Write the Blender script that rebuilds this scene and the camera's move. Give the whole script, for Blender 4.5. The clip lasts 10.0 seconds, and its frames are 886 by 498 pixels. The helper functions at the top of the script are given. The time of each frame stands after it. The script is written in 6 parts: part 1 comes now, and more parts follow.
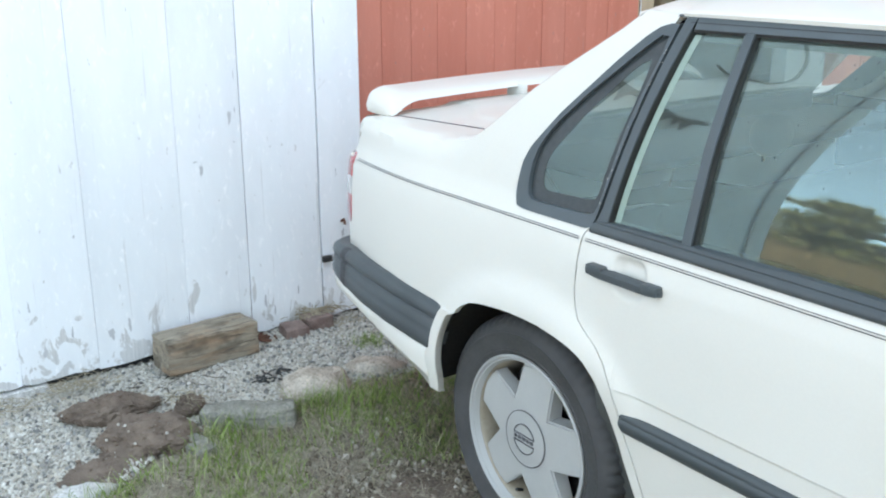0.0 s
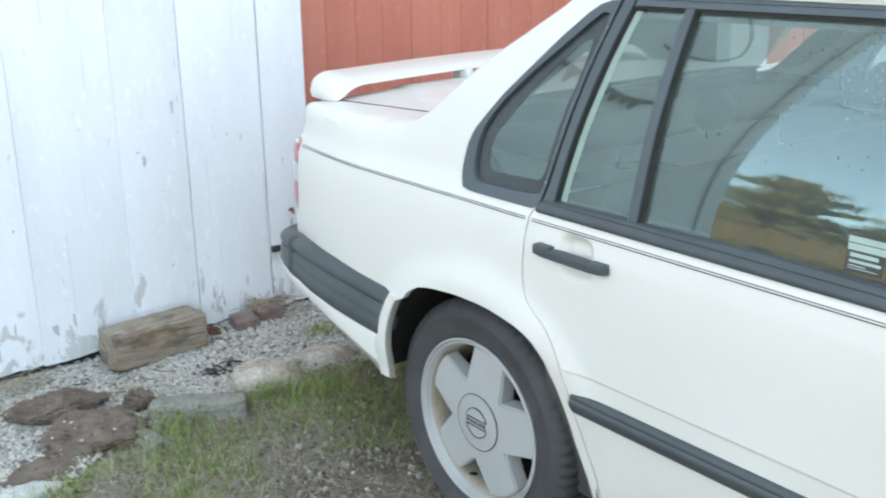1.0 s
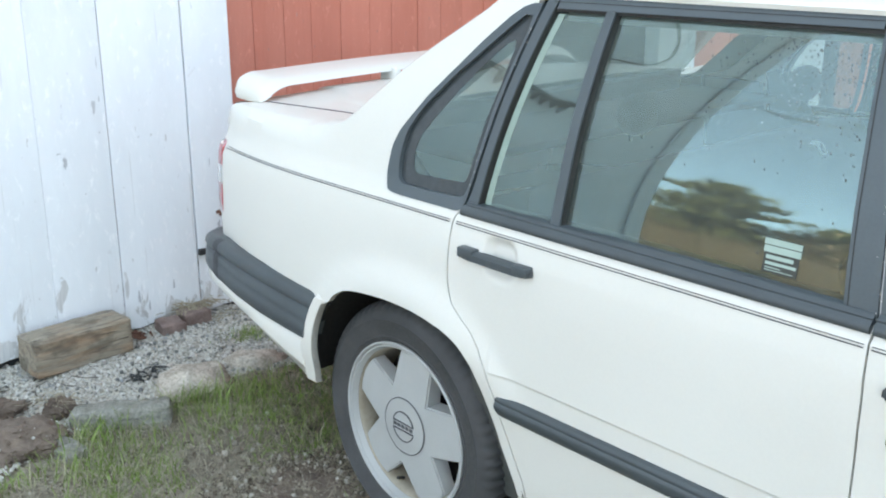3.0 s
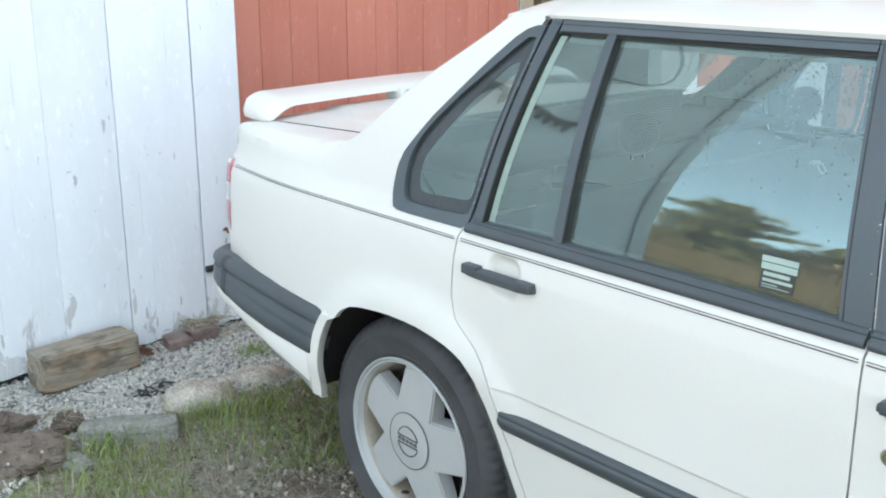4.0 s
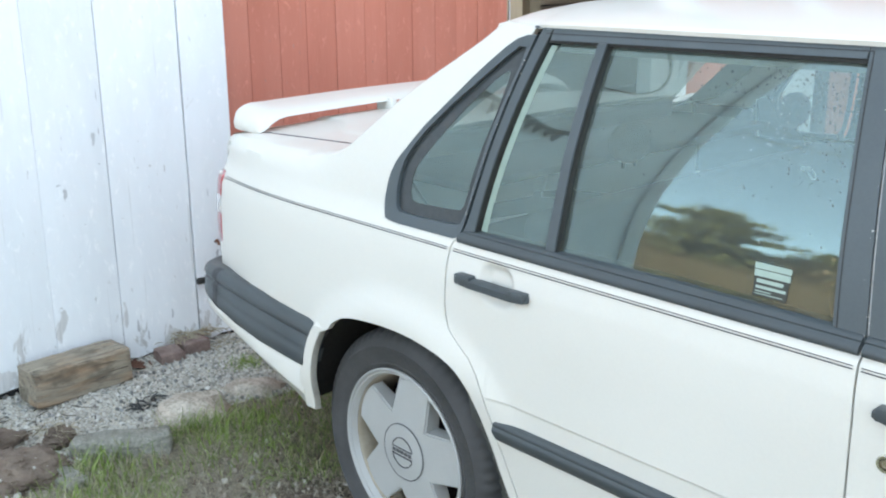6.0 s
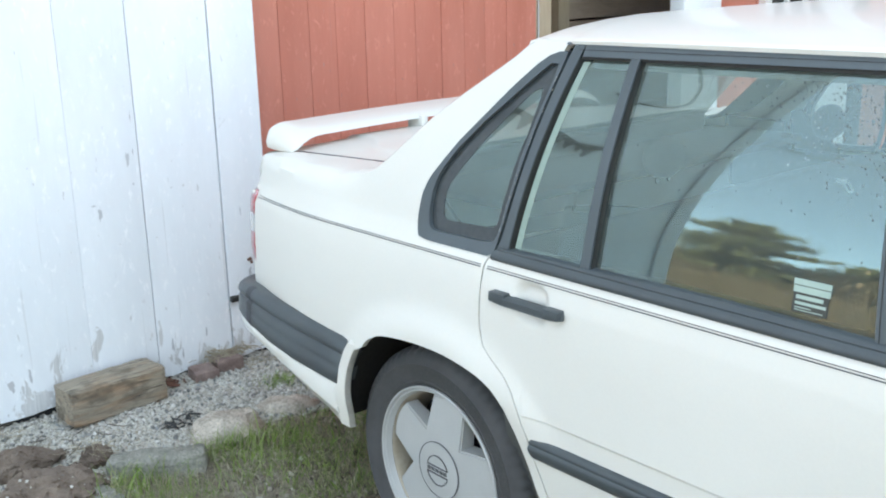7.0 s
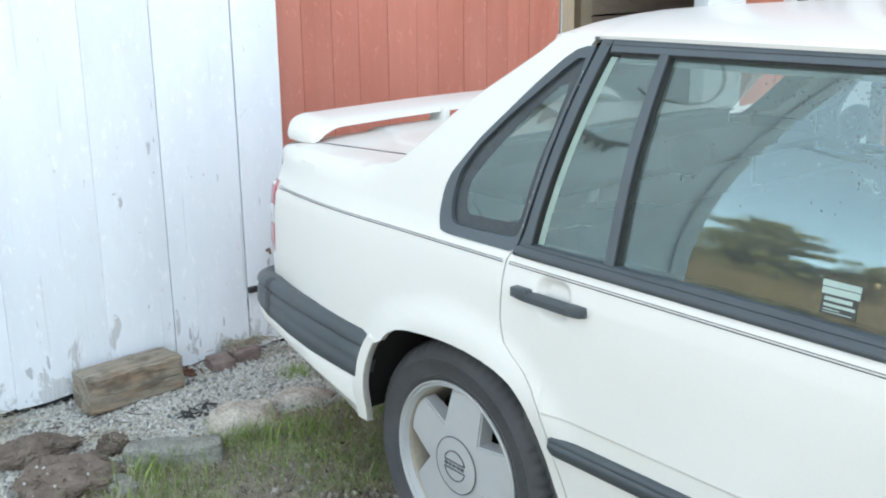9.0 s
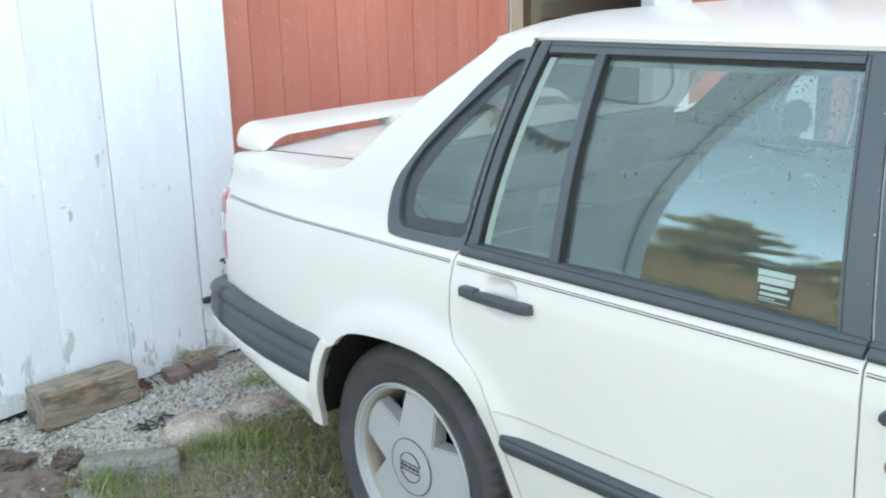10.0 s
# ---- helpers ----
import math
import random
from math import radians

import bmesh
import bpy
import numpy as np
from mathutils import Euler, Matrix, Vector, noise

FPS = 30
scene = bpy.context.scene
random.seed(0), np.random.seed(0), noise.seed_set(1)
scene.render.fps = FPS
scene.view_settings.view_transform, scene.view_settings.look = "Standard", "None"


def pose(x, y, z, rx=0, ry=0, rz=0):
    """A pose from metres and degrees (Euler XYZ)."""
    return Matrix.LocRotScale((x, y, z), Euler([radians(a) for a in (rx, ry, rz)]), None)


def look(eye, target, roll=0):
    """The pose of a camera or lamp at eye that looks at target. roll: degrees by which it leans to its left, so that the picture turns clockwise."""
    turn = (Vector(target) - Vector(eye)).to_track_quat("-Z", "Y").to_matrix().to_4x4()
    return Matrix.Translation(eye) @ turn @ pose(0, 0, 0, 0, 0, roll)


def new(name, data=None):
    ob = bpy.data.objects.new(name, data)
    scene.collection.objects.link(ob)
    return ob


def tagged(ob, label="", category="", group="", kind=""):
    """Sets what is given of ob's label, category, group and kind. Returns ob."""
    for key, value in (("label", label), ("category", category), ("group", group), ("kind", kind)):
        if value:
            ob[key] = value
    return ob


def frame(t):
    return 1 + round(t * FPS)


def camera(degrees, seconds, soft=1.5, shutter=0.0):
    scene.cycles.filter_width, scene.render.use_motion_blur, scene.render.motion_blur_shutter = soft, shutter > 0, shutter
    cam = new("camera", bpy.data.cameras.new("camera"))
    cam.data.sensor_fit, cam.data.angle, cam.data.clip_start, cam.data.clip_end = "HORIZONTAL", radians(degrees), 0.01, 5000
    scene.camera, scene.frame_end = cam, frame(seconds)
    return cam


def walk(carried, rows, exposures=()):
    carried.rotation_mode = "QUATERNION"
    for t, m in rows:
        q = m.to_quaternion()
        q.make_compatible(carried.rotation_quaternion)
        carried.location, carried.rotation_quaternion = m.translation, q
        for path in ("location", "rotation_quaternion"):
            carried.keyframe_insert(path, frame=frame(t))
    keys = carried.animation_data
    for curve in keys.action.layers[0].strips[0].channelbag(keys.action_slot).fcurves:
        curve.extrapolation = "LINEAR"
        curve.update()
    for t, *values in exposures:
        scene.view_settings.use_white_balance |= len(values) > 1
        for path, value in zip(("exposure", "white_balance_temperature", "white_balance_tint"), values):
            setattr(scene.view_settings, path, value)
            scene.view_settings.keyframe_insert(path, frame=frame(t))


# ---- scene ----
cam = camera(46.6, 10.0, 2.0, 0.35)
PATH = [
    (0, (1.827, -1.492, 1.549), (0.27, -0.38, 0.967), -0.2),
    (0.5, (1.823, -1.49, 1.539), (0.252, -0.397, 0.957), -1.0),
    (1, (1.824, -1.466, 1.527), (0.324, -0.288, 0.926), -0.8),
    (1.5, (1.816, -1.436, 1.527), (0.368, -0.195, 0.922), 0.8),
    (2, (1.808, -1.43, 1.524), (0.376, -0.171, 0.921), 0.5),
    (3.3, (1.839, -1.439, 1.53), (0.42, -0.161, 0.934), -0.1),
    (3.5, (1.846, -1.447, 1.535), (0.423, -0.169, 0.953), -0.3),
    (4, (1.859, -1.46, 1.535), (0.423, -0.188, 0.969), 0.1),
    (4.5, (1.871, -1.46, 1.527), (0.443, -0.174, 0.974), 0.0),
    (5, (1.875, -1.447, 1.527), (0.478, -0.124, 0.983), -0.4),
    (5.5, (1.87, -1.442, 1.527), (0.486, -0.103, 0.987), -0.3),
    (6, (1.853, -1.46, 1.538), (0.426, -0.172, 0.988), -0.4),
    (7.5, (1.838, -1.465, 1.545), (0.357, -0.226, 1.026), -1.5),
    (8, (1.825, -1.463, 1.541), (0.334, -0.237, 1.018), -1.4),
    (8.5, (1.821, -1.455, 1.539), (0.34, -0.218, 1.014), -1.1),
    (9, (1.822, -1.466, 1.541), (0.335, -0.24, 1.008), -0.6),
    (9.5, (1.838, -1.474, 1.535), (0.363, -0.24, 0.987), -1.3),
    (10, (1.861, -1.457, 1.533), (0.419, -0.173, 1.013), -1.6),
]
walk(cam, [(t, look(eye, target, roll)) for t, eye, target, roll in PATH], [(0, 3.57, 12300, 9), (10, 3.57, 12300, 9)])

# ---- world, sun, exposure ----
SUN_AZ, SUN_EL = -4.0, 31.0
world = bpy.data.worlds.new("world")
scene.world = world
world.use_nodes = True
sky = world.node_tree.nodes.new("ShaderNodeTexSky")
sky.sky_type = "NISHITA"
sky.sun_disc = False
sky.sun_elevation, sky.sun_rotation = radians(SUN_EL), radians(SUN_AZ)
sky.air_density, sky.dust_density, sky.ozone_density = 0.5, 0.0, 1.5
sky.altitude = 1500
# constant blue mixed in evens the sky from horizon to zenith, like repeated scattering
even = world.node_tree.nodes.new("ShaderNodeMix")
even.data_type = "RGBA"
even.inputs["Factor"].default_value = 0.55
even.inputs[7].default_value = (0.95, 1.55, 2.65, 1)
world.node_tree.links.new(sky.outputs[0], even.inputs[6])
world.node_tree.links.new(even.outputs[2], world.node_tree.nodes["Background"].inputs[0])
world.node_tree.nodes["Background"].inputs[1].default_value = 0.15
sun = new("sun", bpy.data.lights.new("sun", "SUN"))
sun.data.energy, sun.data.angle, sun.data.color = 5.0, radians(0.53), (1.0, 0.97, 0.92)
a, e = radians(SUN_AZ), radians(SUN_EL)
toward = Vector((math.sin(a) * math.cos(e), math.cos(a) * math.cos(e), math.sin(e)))
sun.matrix_world = look(toward * 40, (0, 0, 0))


# ---- materials ----
def material(name):
    m = bpy.data.materials.new(name)
    m.use_nodes = True
    return m, m.node_tree, m.node_tree.nodes["Principled BSDF"]


def link(t, a, b):
    t.links.new(a, b)


def node(t, kind, **values):
    n = t.nodes.new(kind)
    for k, v in values.items():
        n.inputs[k].default_value = v
    return n


def ramp(t, source, stops):
    r = t.nodes.new("ShaderNodeValToRGB")
    els = r.color_ramp.elements
    while len(els) < len(stops):
        els.new(0.5)
    for el, (p, c) in zip(els, stops):
        el.position, el.color = p, (*c, 1) if len(c) == 3 else c
    link(t, source, r.inputs[0])
    return r


def grey(v):
    return (v, v, v)


def mixed(t, fac, a, b, blend="MIX"):
    n = t.nodes.new("ShaderNodeMix")
    n.data_type, n.blend_type = "RGBA", blend
    for source, i in ((fac, 0), (a, 6), (b, 7)):
        if isinstance(source, (int, float)):
            n.inputs[i].default_value = source
        elif isinstance(source, tuple):
            n.inputs[i].default_value = (*source, 1)
        else:
            link(t, source, n.inputs[i])
    return n.outputs[2]


def coords(t, scale=(1, 1, 1), kind="Object", shift_by_object=False):
    c = t.nodes.new("ShaderNodeTexCoord")
    m = t.nodes.new("ShaderNodeMapping")
    m.inputs["Scale"].default_value = scale
    link(t, c.outputs[kind], m.inputs["Vector"])
    if shift_by_object:
        o = t.nodes.new("ShaderNodeObjectInfo")
        k = node(t, "ShaderNodeVectorMath")
        k.operation = "SCALE"
        k.inputs[0].default_value = (13.0, 7.0, 5.0)
        link(t, o.outputs["Random"], k.inputs["Scale"])
        link(t, k.outputs[0], m.inputs["Location"])
    return m.outputs[0]


def noisy(t, vec, scale, detail=4.0, rough=0.55, distort=0.0):
    n = node(t, "ShaderNodeTexNoise", Scale=scale, Detail=detail, Roughness=rough, Distortion=distort)
    link(t, vec, n.inputs["Vector"])
    return n.outputs["Fac"]


def bumped(t, bsdf, height, strength, distance):
    b = node(t, "ShaderNodeBump", Strength=strength, Distance=distance)
    link(t, height, b.inputs["Height"])
    link(t, b.outputs[0], bsdf.inputs["Normal"])


def surface(name, dark, light, scale=8.0, rough=(0.5, 0.7), fine=90.0, bump=0.2, dist=0.002, stretch=(1, 1, 1), metal=0.0, coat=0.0, spread=(0.3, 0.7), spec=0.5):
    """A two-scale surface: broad mottling, fine grain, varied gloss and relief."""
    m, t, p = material(name)
    v = coords(t, stretch, shift_by_object=True)
    broad, grain = noisy(t, v, scale), noisy(t, v, fine, 3.0)
    both_ = mixed(t, 0.35, broad, grain)
    c = ramp(t, both_, [(spread[0], dark), (spread[1], light)])
    link(t, c.outputs[0], p.inputs["Base Color"])
    r = ramp(t, grain, [(0.3, grey(rough[0])), (0.7, grey(rough[1]))])
    link(t, r.outputs[0], p.inputs["Roughness"])
    p.inputs["Metallic"].default_value = metal
    p.inputs["Coat Weight"].default_value = coat
    p.inputs["Coat Roughness"].default_value = 0.06
    p.inputs["Specular IOR Level"].default_value = spec
    if bump:
        bumped(t, p, both_, bump, dist)
    return m


CAR_WHITE = surface("car_white", (0.655, 0.632, 0.585), (0.695, 0.672, 0.625), 2.0, (0.42, 0.5), 160, 0.02, 0.0003, coat=0.35, spec=0.4)
TRIM_BLACK = surface("trim_black", (0.043, 0.054, 0.060), (0.062, 0.077, 0.084), 5, (0.36, 0.52), 220, 0.1, 0.0004)
TRIM_GREY = surface("trim_grey", (0.055, 0.072, 0.081), (0.077, 0.099, 0.110), 5, (0.4, 0.55), 200, 0.1, 0.0004)
SEAM_DARK = surface("seam_dark", (0.02, 0.02, 0.02), (0.035, 0.034, 0.032), 20, (0.7, 0.9))
TYRE = surface("tyre_rubber", (0.04, 0.041, 0.043), (0.066, 0.067, 0.069), 14, (0.6, 0.85), 150, 0.25, 0.001)
ALLOY = surface("alloy", (0.37, 0.375, 0.37), (0.44, 0.445, 0.435), 6, (0.5, 0.62), 160, 0.08, 0.0004, metal=0.1, coat=0.05)
ALLOY_DIRTY = surface("alloy_dirty", (0.33, 0.27, 0.2), (0.5, 0.44, 0.36), 12, (0.5, 0.7), 100, 0.1, 0.0005, metal=0.3)
PIN_GREY = surface("pinstripe", (0.055, 0.055, 0.065), (0.09, 0.09, 0.10), 30, (0.3, 0.4), bump=0)
SEAT = surface("seat_cloth", (0.05, 0.055, 0.053), (0.075, 0.08, 0.077), 8, (0.8, 0.95), 180, 0)
CABIN = surface("cabin_trim", (0.05, 0.055, 0.053), (0.07, 0.075, 0.072), 4, (0.6, 0.8), 120)
HEADLINER = surface("headliner", (0.25, 0.27, 0.255), (0.32, 0.34, 0.32), 4, (0.85, 0.95), 150)
LENS_RED = surface("lens_red", (0.42, 0.05, 0.065), (0.5, 0.08, 0.095), 30, (0.12, 0.2), bump=0, coat=0.8)
LENS_CLEAR = surface("lens_clear", (0.46, 0.46, 0.47), (0.56, 0.56, 0.57), 30, (0.12, 0.2), bump=0, coat=0.8)
CHROME = surface("chrome", (0.62, 0.58, 0.48), (0.78, 0.74, 0.66), 30, (0.14, 0.24), metal=0.95, bump=0)
WORN_EDGE = surface("worn_rubber_edge", (0.27, 0.28, 0.28), (0.47, 0.475, 0.46), 30, (0.6, 0.8), 120)
BRASS_DARK = surface("dull_brass", (0.2, 0.17, 0.12), (0.34, 0.3, 0.23), 60, (0.3, 0.5), metal=0.6, bump=0)
UNDER = surface("underbody", (0.008, 0.008, 0.008), (0.016, 0.015, 0.014), 12, (0.8, 0.95), bump=0.3, dist=0.004)
STICKER = surface("sticker_pale", (0.28, 0.39, 0.345), (0.36, 0.47, 0.42), 30, (0.5, 0.6), bump=0)
JOINT_GREY = surface("bumper_joint_grey", (0.026, 0.029, 0.034), (0.04, 0.044, 0.05), 30, (0.45, 0.6), 120)
# lip grey: road dirt, with the shade of its inward face in the colour
LIP_DIRT_SHADE = surface("lip_dirt_shade", (0.24, 0.225, 0.2), (0.42, 0.4, 0.365), 18, (0.55, 0.75), 140)
FRIT = surface("glass_frit", (0.034, 0.042, 0.046), (0.05, 0.06, 0.065), 30, (0.16, 0.24), bump=0)
SEAL_PALE = surface("pale_glass_edge", (0.23, 0.33, 0.285), (0.31, 0.41, 0.36), 30, (0.5, 0.6), bump=0)
STICKER_DARK = surface("sticker_dark", (0.03, 0.035, 0.03), (0.05, 0.055, 0.05), 30, (0.5, 0.6), bump=0)
BRICK = surface("brick_red", (0.13, 0.08, 0.07), (0.30, 0.215, 0.19), 22, (0.85, 0.95), 120, 0.5, 0.003)
CLOD = surface("soil_clod", (0.1, 0.07, 0.055), (0.235, 0.175, 0.14), 16, (0.9, 1.0), 150, 1.0, 0.012)
STRAW = surface("dry_straw", (0.26, 0.21, 0.15), (0.46, 0.40, 0.30), 40, (0.8, 0.95))
CHAR = surface("black_plastic", (0.015, 0.015, 0.016), (0.04, 0.04, 0.04), 30, (0.5, 0.8))
RUST = surface("rusty_scrap", (0.09, 0.035, 0.025), (0.2, 0.09, 0.06), 30, (0.8, 0.95))
BARN_WOOD = surface("barn_wood", (0.28, 0.19, 0.14), (0.46, 0.34, 0.26), 5, (0.85, 0.95), 60, 0.4, 0.003, stretch=(1, 0.2, 1))
STUD_WOOD = surface("stud_wood", (0.34, 0.25, 0.17), (0.5, 0.39, 0.28), 5, (0.8, 0.95), 60, 0.4, 0.003, stretch=(1, 1, 0.15))
ROOFING = surface("roof_shingle", (0.05, 0.05, 0.05), (0.1, 0.1, 0.1), 8, (0.85, 0.95), 90)
BARK = surface("bark", (0.07, 0.055, 0.045), (0.15, 0.12, 0.1), 6, (0.85, 0.95), 50, 0.6, 0.02, stretch=(1, 1, 0.2))
TWIG = surface("dark_twig", (0.022, 0.019, 0.016), (0.05, 0.042, 0.036), 6, (0.85, 0.95), 50)
WHITE_WINDOW = surface("white_trim", (0.66, 0.67, 0.66), (0.74, 0.75, 0.74), 6, (0.6, 0.75))


def stone_material(name, tones, lichen, layer):
    """Split field stone: mineral speckle, soft layers, lichen stains and a pitted skin."""
    m, t, p = material(name)
    v = coords(t, shift_by_object=True)
    beds = noisy(t, coords(t, (2, 2, layer), shift_by_object=True), 7, 6, 0.65, 0.6)
    speck = node(t, "ShaderNodeTexVoronoi", Scale=150.0)
    link(t, v, speck.inputs["Vector"])
    fine = noisy(t, v, 210, 3)
    c = ramp(t, beds, [(0.28, tones[0]), (0.5, tones[1]), (0.72, tones[2])]).outputs[0]
    k = ramp(t, speck.outputs["Color"], [(0.1, grey(0.72)), (0.45, grey(1.0)), (0.9, grey(1.22))]).outputs[0]
    c = mixed(t, 1.0, c, k, "MULTIPLY")
    stain = ramp(t, noisy(t, v, 11, 6, 0.7), [(0.52, grey(0)), (0.66, grey(0.6))]).outputs[0]
    c = mixed(t, stain, c, lichen)
    link(t, c, p.inputs["Base Color"])
    p.inputs["Roughness"].default_value = 0.9
    p.inputs["Specular IOR Level"].default_value = 0.3
    bumped(t, p, mixed(t, 0.45, mixed(t, 0.5, beds, noisy(t, v, 40, 6, 0.7)), fine), 0.9, 0.012)
    return m


STONE = stone_material("granite", ((0.33, 0.275, 0.225), (0.48, 0.41, 0.345), (0.60, 0.53, 0.455)), (0.34, 0.32, 0.27), 3)
STONE_PALE = stone_material("pale_stone", ((0.46, 0.45, 0.43), (0.57, 0.565, 0.55), (0.66, 0.655, 0.64)), (0.5, 0.5, 0.46), 2)
STONE_MOSSY = stone_material("layered_stone", ((0.16, 0.15, 0.122), (0.265, 0.256, 0.225), (0.34, 0.328, 0.285)), (0.2, 0.2, 0.165), 9)


def painted_boards(name, paint_lo, paint_hi, wood_lo, wood_hi, peel_low, peel_high):
    """Old paint on vertical boards: brushed mottling, vertical cracks, flakes off to grey wood, most of it low down where rain splashes."""
    m, t, p = material(name)
    v = coords(t, kind="Object", shift_by_object=True)
    geo = t.nodes.new("ShaderNodeNewGeometry")
    sep = t.nodes.new("ShaderNodeSeparateXYZ")
    link(t, geo.outputs["Position"], sep.inputs[0])
    tall = coords(t, (1, 1, 0.16), shift_by_object=True)
    mottle, grain = noisy(t, tall, 5, 5), noisy(t, tall, 70, 4)
    broad = ramp(t, noisy(t, coords(t, (1, 1, 0.4), shift_by_object=True), 2.3, 6, 0.65), [(0.3, grey(0.9)), (0.6, grey(1.0))])
    paint = ramp(t, mottle, [(0.3, paint_lo), (0.7, paint_hi)])
    info = t.nodes.new("ShaderNodeObjectInfo")
    each = ramp(t, info.outputs["Random"], [(0.0, grey(0.93)), (1.0, grey(1.03))])
    scuff = ramp(t, noisy(t, coords(t, (1, 1, 0.5), shift_by_object=True), 38, 6, 0.7, 0.4), [(0.57, grey(0)), (0.70, grey(0.5))])
    paint = mixed(t, 1.0, mixed(t, 1.0, paint.outputs[0], broad.outputs[0], "MULTIPLY"), each.outputs[0], "MULTIPLY")
    paint = (mixed(t, scuff.outputs[0], paint, tuple(min(1.0, v * 1.12 + 0.05) for v in paint_hi)),)
    fibre = noisy(t, coords(t, (1, 1, 0.05), shift_by_object=True), 160, 3)
    wood = ramp(t, fibre, [(0.3, wood_lo), (0.7, wood_hi)])
    flake = noisy(t, coords(t, (1, 1, 0.6), shift_by_object=True), 10, 7, 0.62, 0.9)
    low = node(t, "ShaderNodeMapRange")
    for i, val in ((1, 0.0), (2, 0.33), (3, peel_low), (4, peel_high)):
        low.inputs[i].default_value = val
    link(t, sep.outputs[2], low.inputs[0])
    over = t.nodes.new("ShaderNodeMath")
    over.operation = "SUBTRACT"
    link(t, flake, over.inputs[0])
    link(t, low.outputs[0], over.inputs[1])
    bare = ramp(t, over.outputs[0], [(0.0, grey(0)), (0.03, grey(0.9))])
    chip = ramp(t, noisy(t, coords(t, (1, 1, 0.4), shift_by_object=True), 44, 4, 0.55, 0.4), [(0.695, grey(0)), (0.715, grey(0.75))])
    bare = ramp(t, mixed(t, 1.0, bare.outputs[0], chip.outputs[0], "LIGHTEN"), [(0.0, grey(0)), (1.0, grey(1))])
    crack = noisy(t, coords(t, (1, 1, 0.03), shift_by_object=True), 60, 2, 0.5, 0.3)
    thin = ramp(t, crack, [(0.70, grey(0)), (0.74, grey(0.35))])
    c = mixed(t, thin.outputs[0], paint[0], wood.outputs[0])
    c = mixed(t, bare.outputs[0], c, wood.outputs[0])
    link(t, c, p.inputs["Base Color"])
    p.inputs["Roughness"].default_value = 0.62
    p.inputs["Specular IOR Level"].default_value = 0.3
    h = mixed(t, 0.3, grain, mottle)
    h = mixed(t, bare.outputs[0], h, (0.0, 0.0, 0.0))
    bumped(t, p, h, 0.5, 0.003)
    return m


WHITE_PAINT = painted_boards("white_barn_paint", (0.79, 0.832, 0.858), (0.845, 0.885, 0.91), (0.46, 0.465, 0.465), (0.62, 0.62, 0.61), 0.50, 0.71)
RED_PAINT = painted_boards("red_barn_paint", (0.55, 0.165, 0.115), (0.65, 0.225, 0.165), (0.3, 0.14, 0.12), (0.42, 0.23, 0.2), 0.70, 0.80)


def timber_material():
    m, t, p = material("weathered_timber")
    v = coords(t, (6, 0.7, 6))
    rings = noisy(t, v, 7, 7, 0.68, 1.2)
    fine = noisy(t, coords(t, (10, 0.5, 10)), 28, 3)
    c = ramp(t, rings, [(0.2, (0.115, 0.09, 0.07)), (0.38, (0.235, 0.192, 0.148)), (0.55, (0.355, 0.297, 0.23)), (0.8, (0.49, 0.42, 0.34))])
    warm = noisy(t, coords(t, (3, 1.5, 9)), 2.5, 3)
    w = ramp(t, warm, [(0.48, grey(0)), (0.66, grey(0.65))])
    c2 = mixed(t, w.outputs[0], c.outputs[0], (0.47, 0.27, 0.16))
    crack = ramp(t, noisy(t, coords(t, (9, 0.45, 13)), 7, 4, 0.6, 0.5), [(0.34, grey(1)), (0.40, grey(0))])
    stain = ramp(t, noisy(t, coords(t, (4, 2.5, 4)), 3.5, 4), [(0.38, grey(0.55)), (0.52, grey(1))])
    c2 = mixed(t, 1.0, c2, stain.outputs[0], "MULTIPLY")
    c2 = mixed(t, crack.outputs[0], c2, (0.07, 0.052, 0.04))
    link(t, mixed(t, 0.25, c2, fine, "MULTIPLY"), p.inputs["Base Color"])
    p.inputs["Roughness"].default_value = 0.88
    bumped(t, p, mixed(t, 0.5, rings, fine), 0.8, 0.006)
    return m


TIMBER = timber_material()


def ground_material():
    m, t, p = material("ground_soil")
    v = coords(t, kind="Object")
    a, b, c = noisy(t, v, 2.2, 6), noisy(t, v, 26, 6), noisy(t, v, 160, 3)
    soil = ramp(t, b, [(0.3, (0.17, 0.135, 0.105)), (0.5, (0.31, 0.26, 0.205)), (0.72, (0.50, 0.435, 0.35))])
    green = ramp(t, a, [(0.42, grey(0)), (0.62, grey(0.45))])
    col = mixed(t, green.outputs[0], soil.outputs[0], (0.09, 0.12, 0.04))
    # the open field past the yard is pale winter grass
    geo = t.nodes.new("ShaderNodeNewGeometry")
    far = t.nodes.new("ShaderNodeVectorMath")
    far.operation = "LENGTH"
    link(t, geo.outputs["Position"], far.inputs[0])
    field = ramp(t, far.outputs["Value"], [(0.0, grey(0)), (1.0, grey(1))])
    reach = node(t, "ShaderNodeMapRange")
    for i, val in ((1, 4.0), (2, 9.0)):
        reach.inputs[i].default_value = val
    link(t, far.outputs["Value"], reach.inputs[0])
    link(t, reach.outputs[0], field.inputs[0])
    straw = ramp(t, a, [(0.3, (0.055, 0.047, 0.034)), (0.7, (0.10, 0.085, 0.06))])
    col = mixed(t, field.outputs[0], col, straw.outputs[0])
    link(t, mixed(t, 0.3, col, c, "MULTIPLY"), p.inputs["Base Color"])
    p.inputs["Roughness"].default_value = 0.95
    bumped(t, p, mixed(t, 0.5, b, c), 0.9, 0.012)
    return m


GROUND = ground_material()


